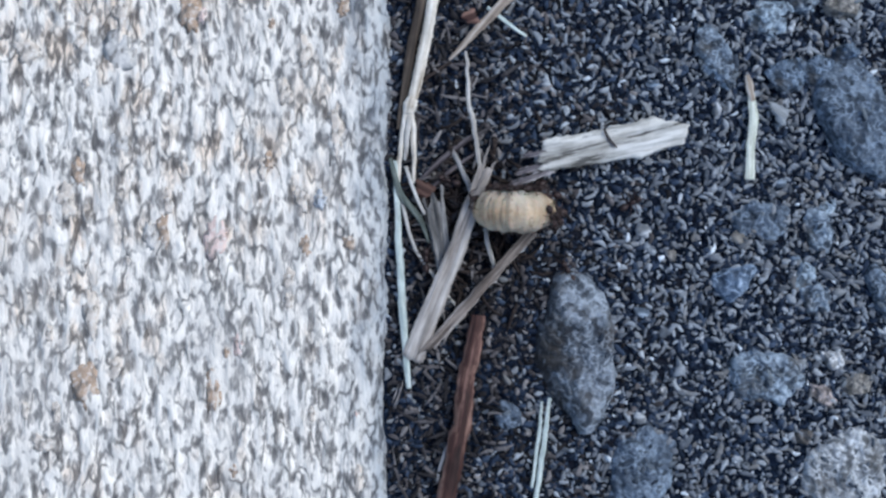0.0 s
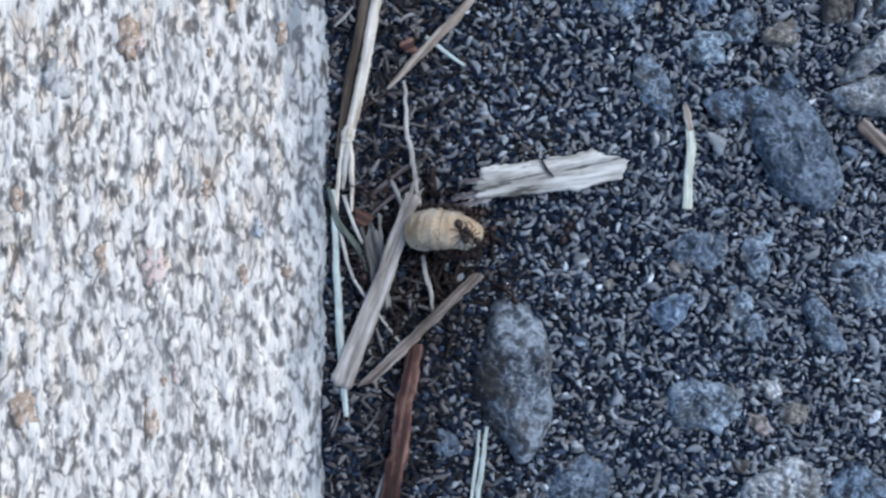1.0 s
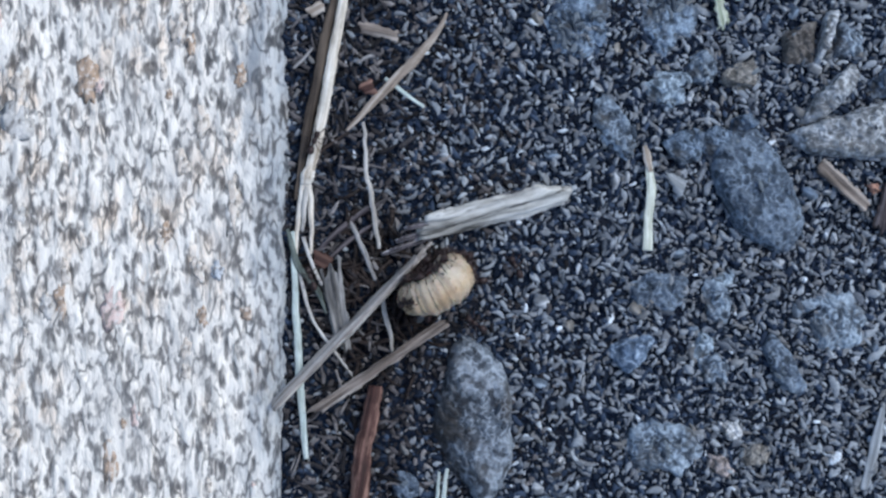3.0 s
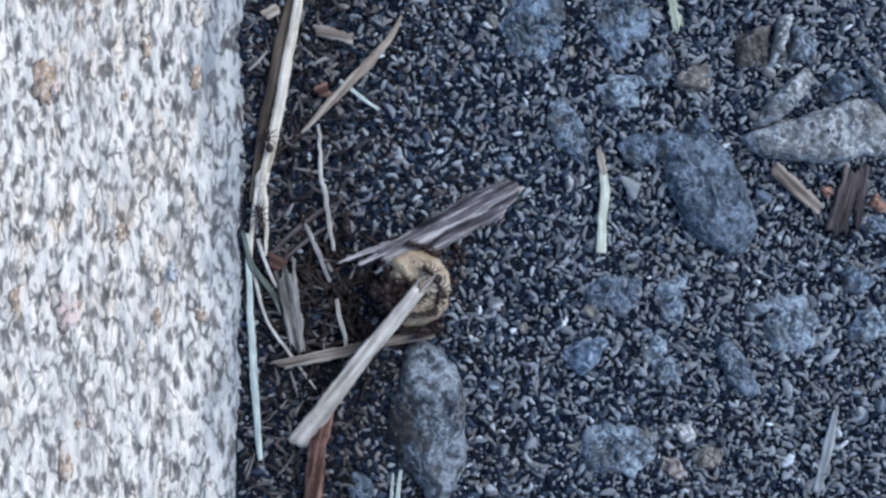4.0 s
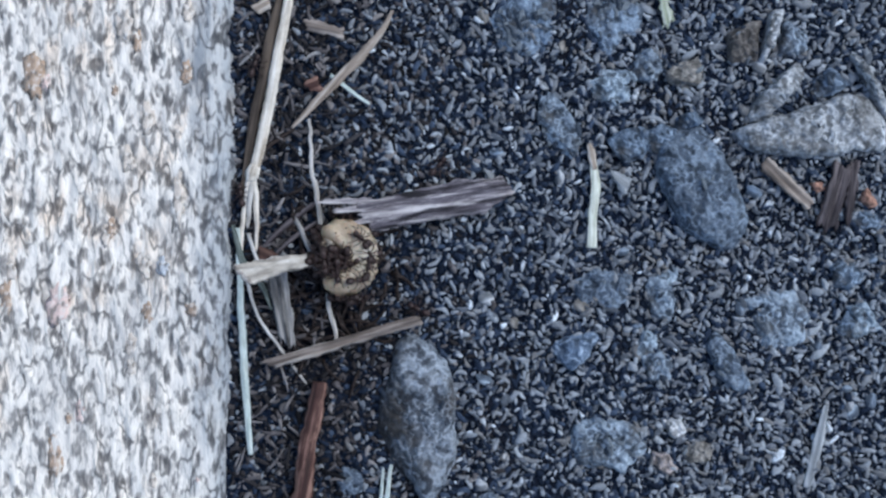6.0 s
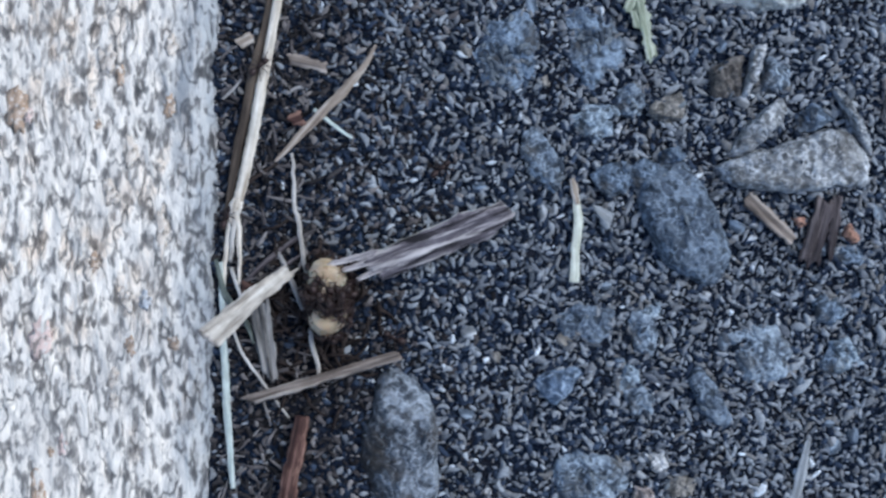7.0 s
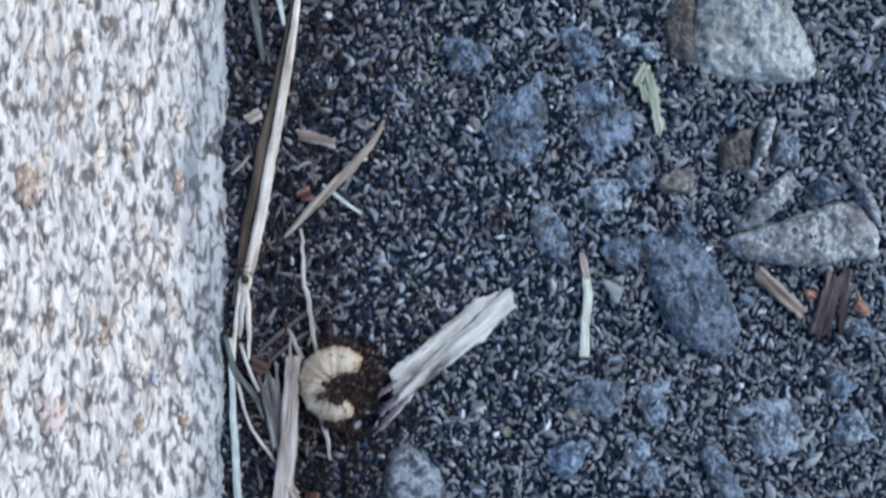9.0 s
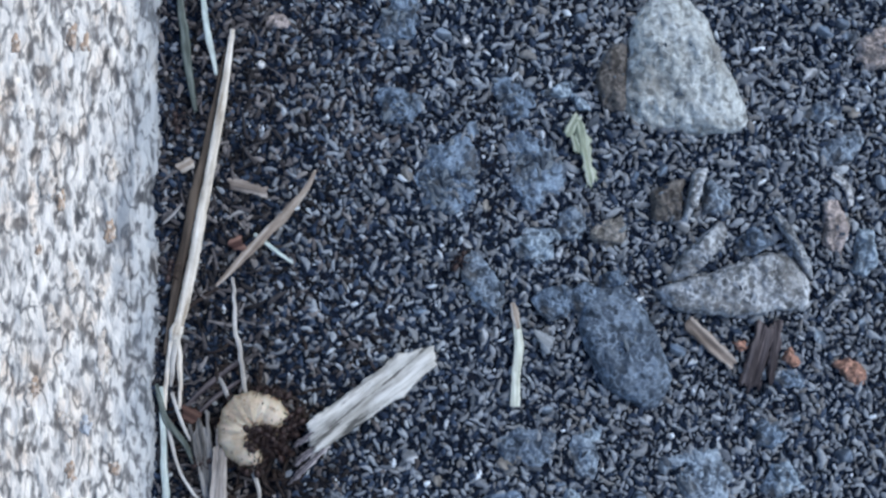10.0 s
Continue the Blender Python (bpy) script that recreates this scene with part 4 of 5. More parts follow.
# ---- grit ----
def grit(name, spacing, small, large, seed, box, label, mat, lift=0.3, sparse=True, places=None, rise=0.0, fine=2, fade=0.0):
    rnd = np.random.RandomState(seed)
    bm = bmesh.new()
    bmesh.ops.create_icosphere(bm, subdivisions=fine, radius=1)
    bm.verts.index_update()
    ball = np.array([v.co for v in bm.verts])
    tris = np.array([[v.index for v in f.verts] for f in bm.faces])
    bm.free()
    xs, ys = np.arange(box[0], box[1], spacing), np.arange(box[2], box[3], spacing)
    X, Y = np.meshgrid(xs, ys)
    X = (X + rnd.uniform(-0.5, 0.5, X.shape) * spacing).ravel()
    Y = (Y + rnd.uniform(-0.5, 0.5, Y.shape) * spacing).ravel()
    if places is not None:
        X, Y = places[:, 0], places[:, 1]
    keep = (not sparse) | (rnd.rand(len(X)) < np.clip(0.06 + np.hypot((X - 4) / 24, (Y + 4) / 42) ** 1.7, 0.06, np.clip(0.42 + (X - 2) / 28, 0.35, 1)))
    keep &= rnd.rand(len(X)) < 1 - rise * np.clip(1 - (X - 15) / 70, 0, 1)  # fewer grains towards the kerb
    if sparse == "hollow":  # thinned out here, so bare dark soil stands in for the hollow's shade
        keep = rnd.rand(len(X)) < np.clip(np.hypot((X - 4) / 16, (Y + 2) / 28) ** 1.5, 0.15, 1)
    if fade:  # thins out away from the kerb
        keep &= rnd.rand(len(X)) < 1.3 - X / fade
    high = ground_height(X * MM, Y * MM) / MM if places is None else places[:, 2]
    X, Y, high = X[keep], Y[keep], high[keep]
    n = len(X)
    size = small + (large - small) * rnd.rand(n) ** 2.2
    shapes = []
    for k in range(12):
        axes = rnd.normal(size=(8, 3))
        axes /= np.linalg.norm(axes, axis=1)[:, None]
        p = ball.copy()
        for a in axes:  # cut flat faces
            d = p @ a
            cut = rnd.uniform(0.45, 0.75)
            p -= np.outer(np.clip(d - cut, 0, None), a)
        shapes.append(p)
    kind, ang = rnd.randint(0, 12, n), rnd.uniform(0, 6.283, n)
    long, tall = rnd.uniform(1.2, 2.7, n), rnd.uniform(0.6, 1.0, n)
    z0 = high
    V = np.stack([shapes[k] for k in kind])
    V = V * np.stack([size * long, size, size * tall], -1)[:, None, :] / 2
    V[..., 1] += (rnd.uniform(-0.36, 0.36, n) / size)[:, None] * V[..., 0] ** 2  # bent, as broken grains are
    c, s = np.cos(ang)[:, None], np.sin(ang)[:, None]
    V = np.stack([V[..., 0] * c - V[..., 1] * s + X[:, None], V[..., 0] * s + V[..., 1] * c + Y[:, None],
                  V[..., 2] + (z0 + size * tall * lift)[:, None]], -1)
    F = (tris[None] + (np.arange(n) * len(ball))[:, None, None]).reshape(-1, 3)
    return tagged(mesh_object(name, (V.reshape(-1, 3) * MM).tolist(), F.tolist(), mat), label, "grit", kind="stuff")


grit("coarse_grit", 1.22, 0.6, 1.4, 3, (-9.5, 122, -47, 87), "coarse grey and brown sand grains on dark soil", GRIT, rise=0.22)
grit("fine_grit", 1.4, 0.4, 0.9, 13, (-9.5, 122, -47, 87), "fine pale sand grains on dark soil", GRIT, 0.9, rise=0.7)
grit("shade_grit", 1.1, 0.6, 1.7, 33, (-9.5, 122, -47, 87), "lower grains, blue-black for the shade between paler grit", SUBGRIT, 0.12, "hollow", fine=1)
grit("grit_chips", 4.6, 1.1, 2.1, 43, (30, 122, -47, 87), "flat grey chips of broken stone in grit", GRIT, 0.2, rise=0.6)
grit("humus_crumbs", 0.95, 0.4, 1.3, 23, (-9.3, 42, -47, 87), "dark humus crumbs beside the kerb", CRUMB, 0.4, False, fade=32)


def stone_dust():
    """Grains that lie on the stones, thick on the dusty ones and along their rims."""
    rnd = np.random.RandomState(4)
    out = []
    for ob, dust in STONES:
        co = np.array([(*(ob.matrix_basis @ v.co), v.normal.z) for v in ob.data.vertices])
        up = co[(co[:, 3] > 0.35) & (co[:, 2] > 0)]
        if not len(up):
            continue
        area = (np.ptp(co[:, 0]) * np.ptp(co[:, 1])) / MM**2
        want = int(area * 0.4)
        pick = up[rnd.randint(0, len(up), want)]
        rel = pick[:, 2] / up[:, 2].max()
        chance = np.clip(dust + 1.5 * (0.5 - rel), dust * 0.6, 0.9)
        out.append(pick[rnd.rand(want) < chance][:, :3] / MM)
    return np.concatenate(out)


grit("stone_dust", 1, 0.4, 1.2, 29, (0, 1, 0, 1), "sand grains lying on the stones", DUST, 0.15, False, stone_dust())


def litter(count):
    """Short dark shreds of roots and bark beside the kerb."""
    rnd = random.Random(15)
    verts, faces = [], []
    for k in range(count):
        x, y = rnd.uniform(-9, 6 + 8 * rnd.random()), rnd.uniform(-46, 86)
        a, ln, bend = rnd.uniform(0, 6.28), rnd.uniform(1.5, 5), rnd.uniform(-0.4, 0.4)
        line = np.array([(x + ln * q * math.cos(a + bend * q), y + ln * q * math.sin(a + bend * q), 0.9 + 0.8 * rnd.random()) for q in np.linspace(0, 1, 5)])
        if line[:, 0].min() < -9.2:
            continue
        w = rnd.uniform(0.3, 0.9)
        bm = strand_mesh(line, (w, w, 0.3 * w), 0.6, 5, k)
        base = len(verts)
        bm.verts.index_update()
        verts += [tuple(v.co) for v in bm.verts]
        faces += [tuple(base + v.index for v in f.verts) for f in bm.faces]
        bm.free()
    return tagged(mesh_object("litter", verts, faces, CRUMB), "dark shreds of roots and bark on soil", "plant litter", kind="stuff")


litter(380)


def pebbles(count):
    """Loose small pebbles between the larger stones."""
    rnd = random.Random(17)
    mats = (STONE_BLUE, STONE_DARK, STONE_GREY, STONE_SLATE, STONE_TAN)
    shapes = []
    for k in range(10):
        ob = stone(0, 0, 1.0, 1.0 / rnd.uniform(1.0, 1.7), 0, mats[k % 5], "small grey pebble lying in dark grit", 0.6, 0.35, 50 + k, 0.3, 3)
        shapes.append(ob)
    for k in range(count):
        ob = shapes[k] if k < 10 else copy_thing(shapes[k % 10], Matrix())
        x, y = rnd.uniform(34, 122), rnd.uniform(-46, 86)
        ob.name = "pebble"
        ob.matrix_basis = pose(x * MM, y * MM, float(ground_height(np.array(x * MM), np.array(y * MM))) + 0.3 * MM, 0, 0, rnd.uniform(0, 360)) @ Matrix.Scale(rnd.uniform(1.6, 3.4), 4)
        tagged(ob, "", "pebble", "pebbles in the grit")


pebbles(70)


# ---- aggregate in the kerb ----
def aggregate(x, y, width, length, mat, seed):
    """A pebble of the kerb's concrete, flush with its worn face."""
    bm = bmesh.new()
    bmesh.ops.create_icosphere(bm, subdivisions=3, radius=1)
    for v in bm.verts:
        p = v.co.normalized()
        d = 1 + 0.7 * noise.noise(p * 1.7 + Vector((seed, 0, 0))) + 0.45 * noise.noise(p * 4 + Vector((0, seed, 0)))
        v.co = Vector((p.x * d * width / 2, p.y * d * length / 2, p.z * d * 0.4)) * MM
    ob = part("aggregate_pebble", bm, mat, kerb)
    ob.matrix_world = pose(x * MM, y * MM, 2.48 * MM)


for k, (x, y, w, h, tone) in enumerate((
        (-39.5, 1.6, 4, 6.5, 1), (-62.9, -23.9, 4.5, 6.5, 0), (-40.4, -24.9, 2.6, 7, 0), (-72.9, 34.6, 4.5, 4, 2))):
    aggregate(x, y, w, h, (KERB_BROWN, KERB_PINK, KERB_TAN)[tone], k)
for k, (x, y, w, h, tone) in enumerate((
        (-44.4, 42.1, 3.5, 8, 0), (-56.4, 42.1, 3, 6, 2), (-18.9, 20.1, 2.5, 9, 2), (-24.4, 34.6, 2.2, 6.5, 2), (-16.4, 1.1, 2, 2.5, 0))):
    aggregate(x, y, w, h, (KERB_BROWN, KERB_PINK, KERB_TAN)[tone], k + 10)
for k, (x, y, w, h, tone) in enumerate((
        (-48.9, 3.1, 2.5, 6, 0), (-27.9, 27.6, 2, 5, 2), (-28.3, 51.1, 2.8, 5.5, 2), (-17.4, 53.3, 2, 3.5, 2), (-21.4, 8.6, 2.0, 2.8, 3),
        (-70, -34, 3.5, 3, 2), (-66, 8, 3, 6, 2))):
    aggregate(x, y, w, h, (KERB_BROWN, KERB_PINK, KERB_TAN, KERB_BLUE)[tone], k + 20)
for k, (x, y, w, h, tone) in enumerate((
        (-30.6, 15.3, 1.6, 3.0, 0), (-24.8, 8.6, 2.2, 4.2, 1), (-61.7, -10.8, 2.6, 7.5, 1), (-26.1, 48.3, 1.6, 3.4, 0), (-22.0, 74.4, 1.6, 5.4, 0), (-34.1, 75.4, 1.6, 3.4, 0),
        (-56.7, 34.3, 5.4, 7.0, 2), (-51.4, 2.0, 2.0, 4.4, 2), (-56.7, 18.3, 3.6, 4.4, 2), (-69.7, 46.3, 3.2, 3.6, 2))):
    aggregate(x, y, w, h, (KERB_BROWN, KERB_TAN, KERB_GREY)[tone], k + 90)
specks = random.Random(31)
for k in range(34):
    w = specks.uniform(1.0, 2.2)
    aggregate(specks.uniform(-76, -14), specks.uniform(-44, 82), w, w * specks.uniform(1.2, 2.6), (KERB_TAN, KERB_TAN, KERB_BROWN, KERB_TAN, KERB_PINK)[k % 5], k + 40)


# ---- the grub and what it stirs ----
CURL = 3.75, 11, 44, 308  # radius in millimetres, segments, first and last angle
segments = []


def build_grub():
    """A curled larva: a ring of segments open towards +x, lying in its own xy plane."""
    grub = tagged(new("grub"), "curled cream-coloured grub dragged about by brown ants", "grub")
    R, count, lo, hi = CURL
    width = (hi - lo) / count
    for k in range(count):
        bm = bmesh.new()
        rings = []
        for i in range(9):
            q = (k + i / 8 * 1.08 - 0.04) / count
            a = radians(lo + (hi - lo) * q)
            fat = 2.3 + 1.35 * math.sin(math.pi * min(1, max(0, q))) ** 0.8
            fat *= 0.95 + 0.06 * math.sin(math.pi * min(1, max(0, i / 8))) ** 0.7
            if (k == 0 and i < 3) or (k == count - 1 and i > 5):
                fat *= (0.5, 0.78, 0.93)[i if k == 0 else 8 - i]
            c = Vector((math.cos(a), math.sin(a), 0))
            ring = []
            for j in range(18):
                b = 2 * math.pi * j / 18
                r = fat * (1 - 0.07 * abs(math.sin(math.pi * i / 8 * 2)) ** 0.5 * (0.6 + 0.4 * math.cos(b)) + 0.13 * noise.noise(((k + i / 8) * 0.9, math.cos(b) * 1.6, math.sin(b) * 1.6)) + 0.035 * noise.noise(((k + i / 8) * 3.1, math.cos(b) * 3, math.sin(b) * 3)))
                ring.append(bm.verts.new((c * (R + r * math.cos(b)) + Vector((0, 0, r * math.sin(b)))) * MM))
            rings.append(ring)
        for p, q in zip(rings, rings[1:]):
            for j in range(18):
                bm.faces.new((p[j], q[j], q[(j + 1) % 18], p[(j + 1) % 18]))
        bm.faces.new(rings[0])
        bm.faces.new(rings[-1][::-1])
        segment = part("segment", bm, SKIN, grub)
        segments.append(segment)
        for side in (-1, 1):  # a breathing pore on each flank
            a = radians(lo + (hi - lo) * (k + 0.5) / count)
            fat = 2.3 + 1.35 * math.sin(math.pi * (k + 0.5) / count) ** 0.8
            bm = bmesh.new()
            bmesh.ops.create_icosphere(bm, subdivisions=1, radius=0.2 * MM)
            pore = part("pore", bm, LEG, segment, "dark breathing pore")
            b = radians(62) * side
            pore.matrix_basis = pose((R + fat * math.cos(b)) * math.cos(a) * MM, (R + fat * math.cos(b)) * math.sin(a) * MM, fat * 0.99 * math.sin(b) * MM)
    # head with dark jaws, at the end where the segments close on the legs
    a = radians(lo - 12)
    bm = bmesh.new()
    bmesh.ops.create_icosphere(bm, subdivisions=3, radius=1)
    for v in bm.verts:
        v.co = Vector((v.co.x * 1.5, v.co.y * 1.25, v.co.z * 1.55)) * (1 + 0.06 * noise.noise(v.co * 3)) * MM
    head = part("head", bm, HEAD, grub, "cream head capsule")
    head.matrix_basis = pose(R * 0.93 * math.cos(a) * MM, R * 0.93 * math.sin(a) * MM, 0, 0, 0, math.degrees(a) - 90)
    for side in (-1, 1):
        bm = strand_mesh(smooth_line([(1.0, -0.2, 0.7 * side), (1.9, -0.7, 0.5 * side), (2.2, -1.4, 0.15 * side)], 6), (0.6, 0.5, 0.15), 0.9, 6, 3)
        jaw = part("jaw", bm, LEG, head, "dark brown jaw")
        bm = bmesh.new()
        bmesh.ops.create_icosphere(bm, subdivisions=2, radius=0.35 * MM)
        eye = part("eye", bm, LEG, head, "dark eye spot")
        eye.matrix_basis = pose(0.9 * MM, 0.5 * MM, 1.15 * side * MM)
    for k in range(3):  # three pairs of legs behind the head
        for side in (-1, 1):
            a = radians(lo + 14 + 20 * k)
            foot = Vector((math.cos(a), math.sin(a), 0)) * 1.8
            pts = [(foot.x, foot.y, 1.1 * side), (foot.x * 0.4 + 0.6, foot.y * 0.4, 1.9 * side), (foot.x * 0.2 + 1.6, foot.y * 0.3, 1.3 * side)]
            part("leg", strand_mesh(smooth_line(pts, 7), (0.6, 0.45, 0.2), 0.9, 6, k), LEG, grub)
    return grub


HEAD = stone_material("cream_head", (0.3, 0.21, 0.14), (0.5, 0.41, 0.31), (0.62, 0.55, 0.45), 500)
grub = build_grub()


ANT = 1.3 * MM


def build_ant():
    """A worker ant, 3.8 mm long, head towards +x."""
    ant = tagged(new("ant"), "tiny dark reddish-brown ant at the grub", "ant", "ants round the grub")

    def ball(name, x, z, lx, ly, lz):
        bm = bmesh.new()
        bmesh.ops.create_icosphere(bm, subdivisions=2, radius=1)
        for v in bm.verts:
            v.co = Vector((v.co.x * lx / 2 + x, v.co.y * ly / 2, v.co.z * lz / 2 + z)) * ANT
        part(name, bm, LEG, ant)

    ball("head", 1.15, 0.75, 1.0, 0.95, 0.75)
    ball("thorax", 0.25, 0.75, 1.2, 0.65, 0.6)
    ball("waist", -0.4, 0.72, 0.4, 0.25, 0.3)
    ball("abdomen", -1.1, 0.75, 1.35, 1.05, 0.95)
    for side in (-1, 1):
        for k, (x0, x1) in enumerate(((0.55, 1.3), (0.25, 0.3), (0.0, -1.1))):
            pts = [(x0, 0.2 * side, 0.7), ((x0 + x1) / 2, 0.85 * side, 1.15), (x1, 1.5 * side, 0.05)]
            part("leg", strand_mesh(smooth_line(pts, 6) * ANT / MM, (0.22, 0.2, 0.12), 1, 5, k), LEG, ant)
        pts = [(1.45, 0.15 * side, 0.85), (1.8, 0.5 * side, 1.05), (2.3, 0.6 * side, 0.6)]
        part("antenna", strand_mesh(smooth_line(pts, 6) * ANT / MM, (0.2, 0.18, 0.18), 1, 5, 9), LEG, ant)
    return ant


ants = [build_ant()]
ants += [copy_thing(ants[0], pose(0, 0, 0)) for k in range(66)]
chip = splinter("wood_chip", (WOOD_PALE, WOOD_DARK), "flat wood splinter, pale on one face, dark on the other", "wood chip",
                28.6, 6.6, 1.7, 4, jag_in=2.2, jag_out=1.0, taper=0.2, bevel=((0, 0.3, 0.5, 0.72, 0.76, 1), (2.2, 1.2, 0, 2.6, 4.2, 6.2)))
for y, ln, w, lift, turn, mat in ((-2.1, 11.5, 1.5, -0.2, 8, WOOD_DARK), (-1.0, 8.5, 1.7, -0.3, 3, WOOD_DARK), (0.9, 6.5, 1.4, 0.0, -5, WOOD_DARK)):
    prong = part("fibre_prong", splinter_mesh(ln, w, 0.8, 5, jag_in=2, jag_out=0.3, columns=5, taper=0.6), mat, chip)
    c, s = math.cos(radians(turn)), math.sin(radians(turn))
    prong.matrix_basis = pose((-11.0 - ln / 2 * c) * MM, (y - ln / 2 * s) * MM, lift * MM, 0, 0, turn)
needle = tagged(finish("needle", strand_mesh(smooth_line([(-2.0, 0.2, 0), (0, -0.15, 0.1), (2.0, 0.1, 0)], 8), (0.35, 0.6, 0.3), 0.8, 6, 2), BARK_DARK),
                "short dark needle fallen across the wood chip", "plant litter")
stalk = splinter("dry_stalk", (STALK_GREY, STALK_PALE), "dry split grey-brown grass stalk caught on the grub", "dry stalk",
                 37, 4.0, 1.05, 8, jag_in=1.5, jag_out=1.0, columns=12, taper=0.35, groove=0.45, ragged=0.22)
for y, ln, turn in ((-0.7, 7, 4), (0.8, 5, -8)):
    strip = part("split_fibre", splinter_mesh(ln, 0.7, 0.5, 6, jag_in=1, jag_out=0.3, columns=4, taper=0.6), STALK_GREY, stalk)
    strip.matrix_basis = pose((-17.5 - ln / 2 + 2) * MM, y * MM, 0, 0, 0, turn)
twig = splinter("dry_twig", (TWIG_TAN, TWIG_TAN), "thin tan dry twig lying across the roots", "twig",
                30.5, 1.95, 1.6, 12, jag_in=1.6, jag_out=3.5, prongs=(), columns=10, taper=0.1, groove=0.4, ragged=0.35)


def rod_rows(rows):
    """Rows of seconds, x, y, z in millimetres, heading, tilt and roll in degrees."""
    return [(t, pose(x * MM, y * MM, z * MM, roll, -tilt, head)) for t, x, y, z, head, tilt, roll in rows]


def curl_rows(rows):
    """Rows of seconds, x, y, z in millimetres, the way the curl opens and the way from tail to head."""
    out = []
    for t, x, y, z, opens, along in rows:
        o = Vector(opens).normalized()
        up = o.cross(Vector(along)).normalized()
        m = Matrix((o, up.cross(o), up)).transposed().to_4x4()
        out.append((t, Matrix.Translation((x * MM, y * MM, z * MM)) @ m))
    return out


def stretch_rows(k, rows):
    """The pose of segment k on the grub when its hinder half straightens by so many degrees; rows of seconds and degrees."""
    R, count, lo, hi = CURL
    out = []
    for t, turn in rows:
        m = Matrix()
        for j in range(6, k + 1):
            a = radians(lo + (hi - lo) * j / count)
            h = Matrix.Translation((R * math.cos(a) * MM, R * math.sin(a) * MM, 0))
            m = m @ h @ pose(0, 0, 0, 0, 0, -turn / (count - 6)) @ h.inverted()
        out.append((t, m))
    return out


def clinging_ants(rows):
    """Ants in the hollow of the curl, which turn with it, and ants that tug at it from the ground."""
    rnd = random.Random(21)
    for ant in ants[:18]:
        place = pose(rnd.uniform(-0.8, 3.0) * MM, rnd.uniform(-1.3, 1.3) * MM, rnd.uniform(-3.0, 2.8) * MM, rnd.uniform(0, 360), rnd.uniform(-40, 40), rnd.uniform(0, 360))
        walk(ant, [(t, m @ place) for t, m in rows])
    for k, ant in enumerate(ants[45:67]):  # a heap at the mouth of the curl
        place = pose(rnd.uniform(0.2, (3.6, 5.6)[k % 2]) * MM, rnd.gauss(0, 1.0) * MM, rnd.uniform(-2.6, 2.6) * MM, rnd.uniform(0, 360), rnd.uniform(-50, 50), rnd.uniform(0, 360))
        walk(ant, [(t, m @ place) for t, m in rows])
    for k, ant in enumerate(ants[41:45]):
        a = radians((96, 262, 110, 248)[k])
        r = (6.6, 6.0, 6.2, 6.9)[k]
        place = pose(r * math.cos(a) * MM, r * math.sin(a) * MM, (1.0, -0.8, 0.6, -1.6)[k] * MM) @ pose(0, 0, 0, 0, 90, math.degrees(a)) @ pose(0, 0, 0, 0, 0, 60 + 75 * k)
        walk(ant, [(t, m @ place) for t, m in rows])
    for k, ant in enumerate(ants[36:40]):
        a = radians((120, 205, 255, 165)[k])
        place = pose(3.9 * math.cos(a) * MM, 3.9 * math.sin(a) * MM, -3.0 * MM, 180, 0, 70 * k + 30)
        walk(ant, [(t, m @ place) for t, m in rows])
    for k, ant in enumerate(ants[18:33]):
        a0, gap, z = 24 * k + rnd.uniform(-12, 12), rnd.uniform(-2.6, -0.3), rnd.uniform(1.0, 3.2)
        out = []
        for t, m in rows:
            a = radians(a0 + rnd.uniform(-8, 8))
            d = m.to_3x3().transposed() @ Vector((math.cos(a), math.sin(a), 0))
            r = math.sqrt((7.0 * d.x)**2 + (7.0 * d.y)**2 + (3.2 * d.z)**2) + gap + rnd.uniform(-0.4, 0.4)
            c = m.translation / MM
            x, y = c.x + r * math.cos(a), c.y + r * math.sin(a)
            out.append((t, pose(x * MM, y * MM, z * MM, 0, -8 * z, math.degrees(a) + 180 + rnd.uniform(-25, 25))))
        walk(ant, out)


def ant_rows(rows):
    """Rows of seconds, x, y, z in millimetres and heading in degrees."""
    return [(t, pose(x * MM, y * MM, z * MM, 0, 0, h)) for t, x, y, z, h in rows]


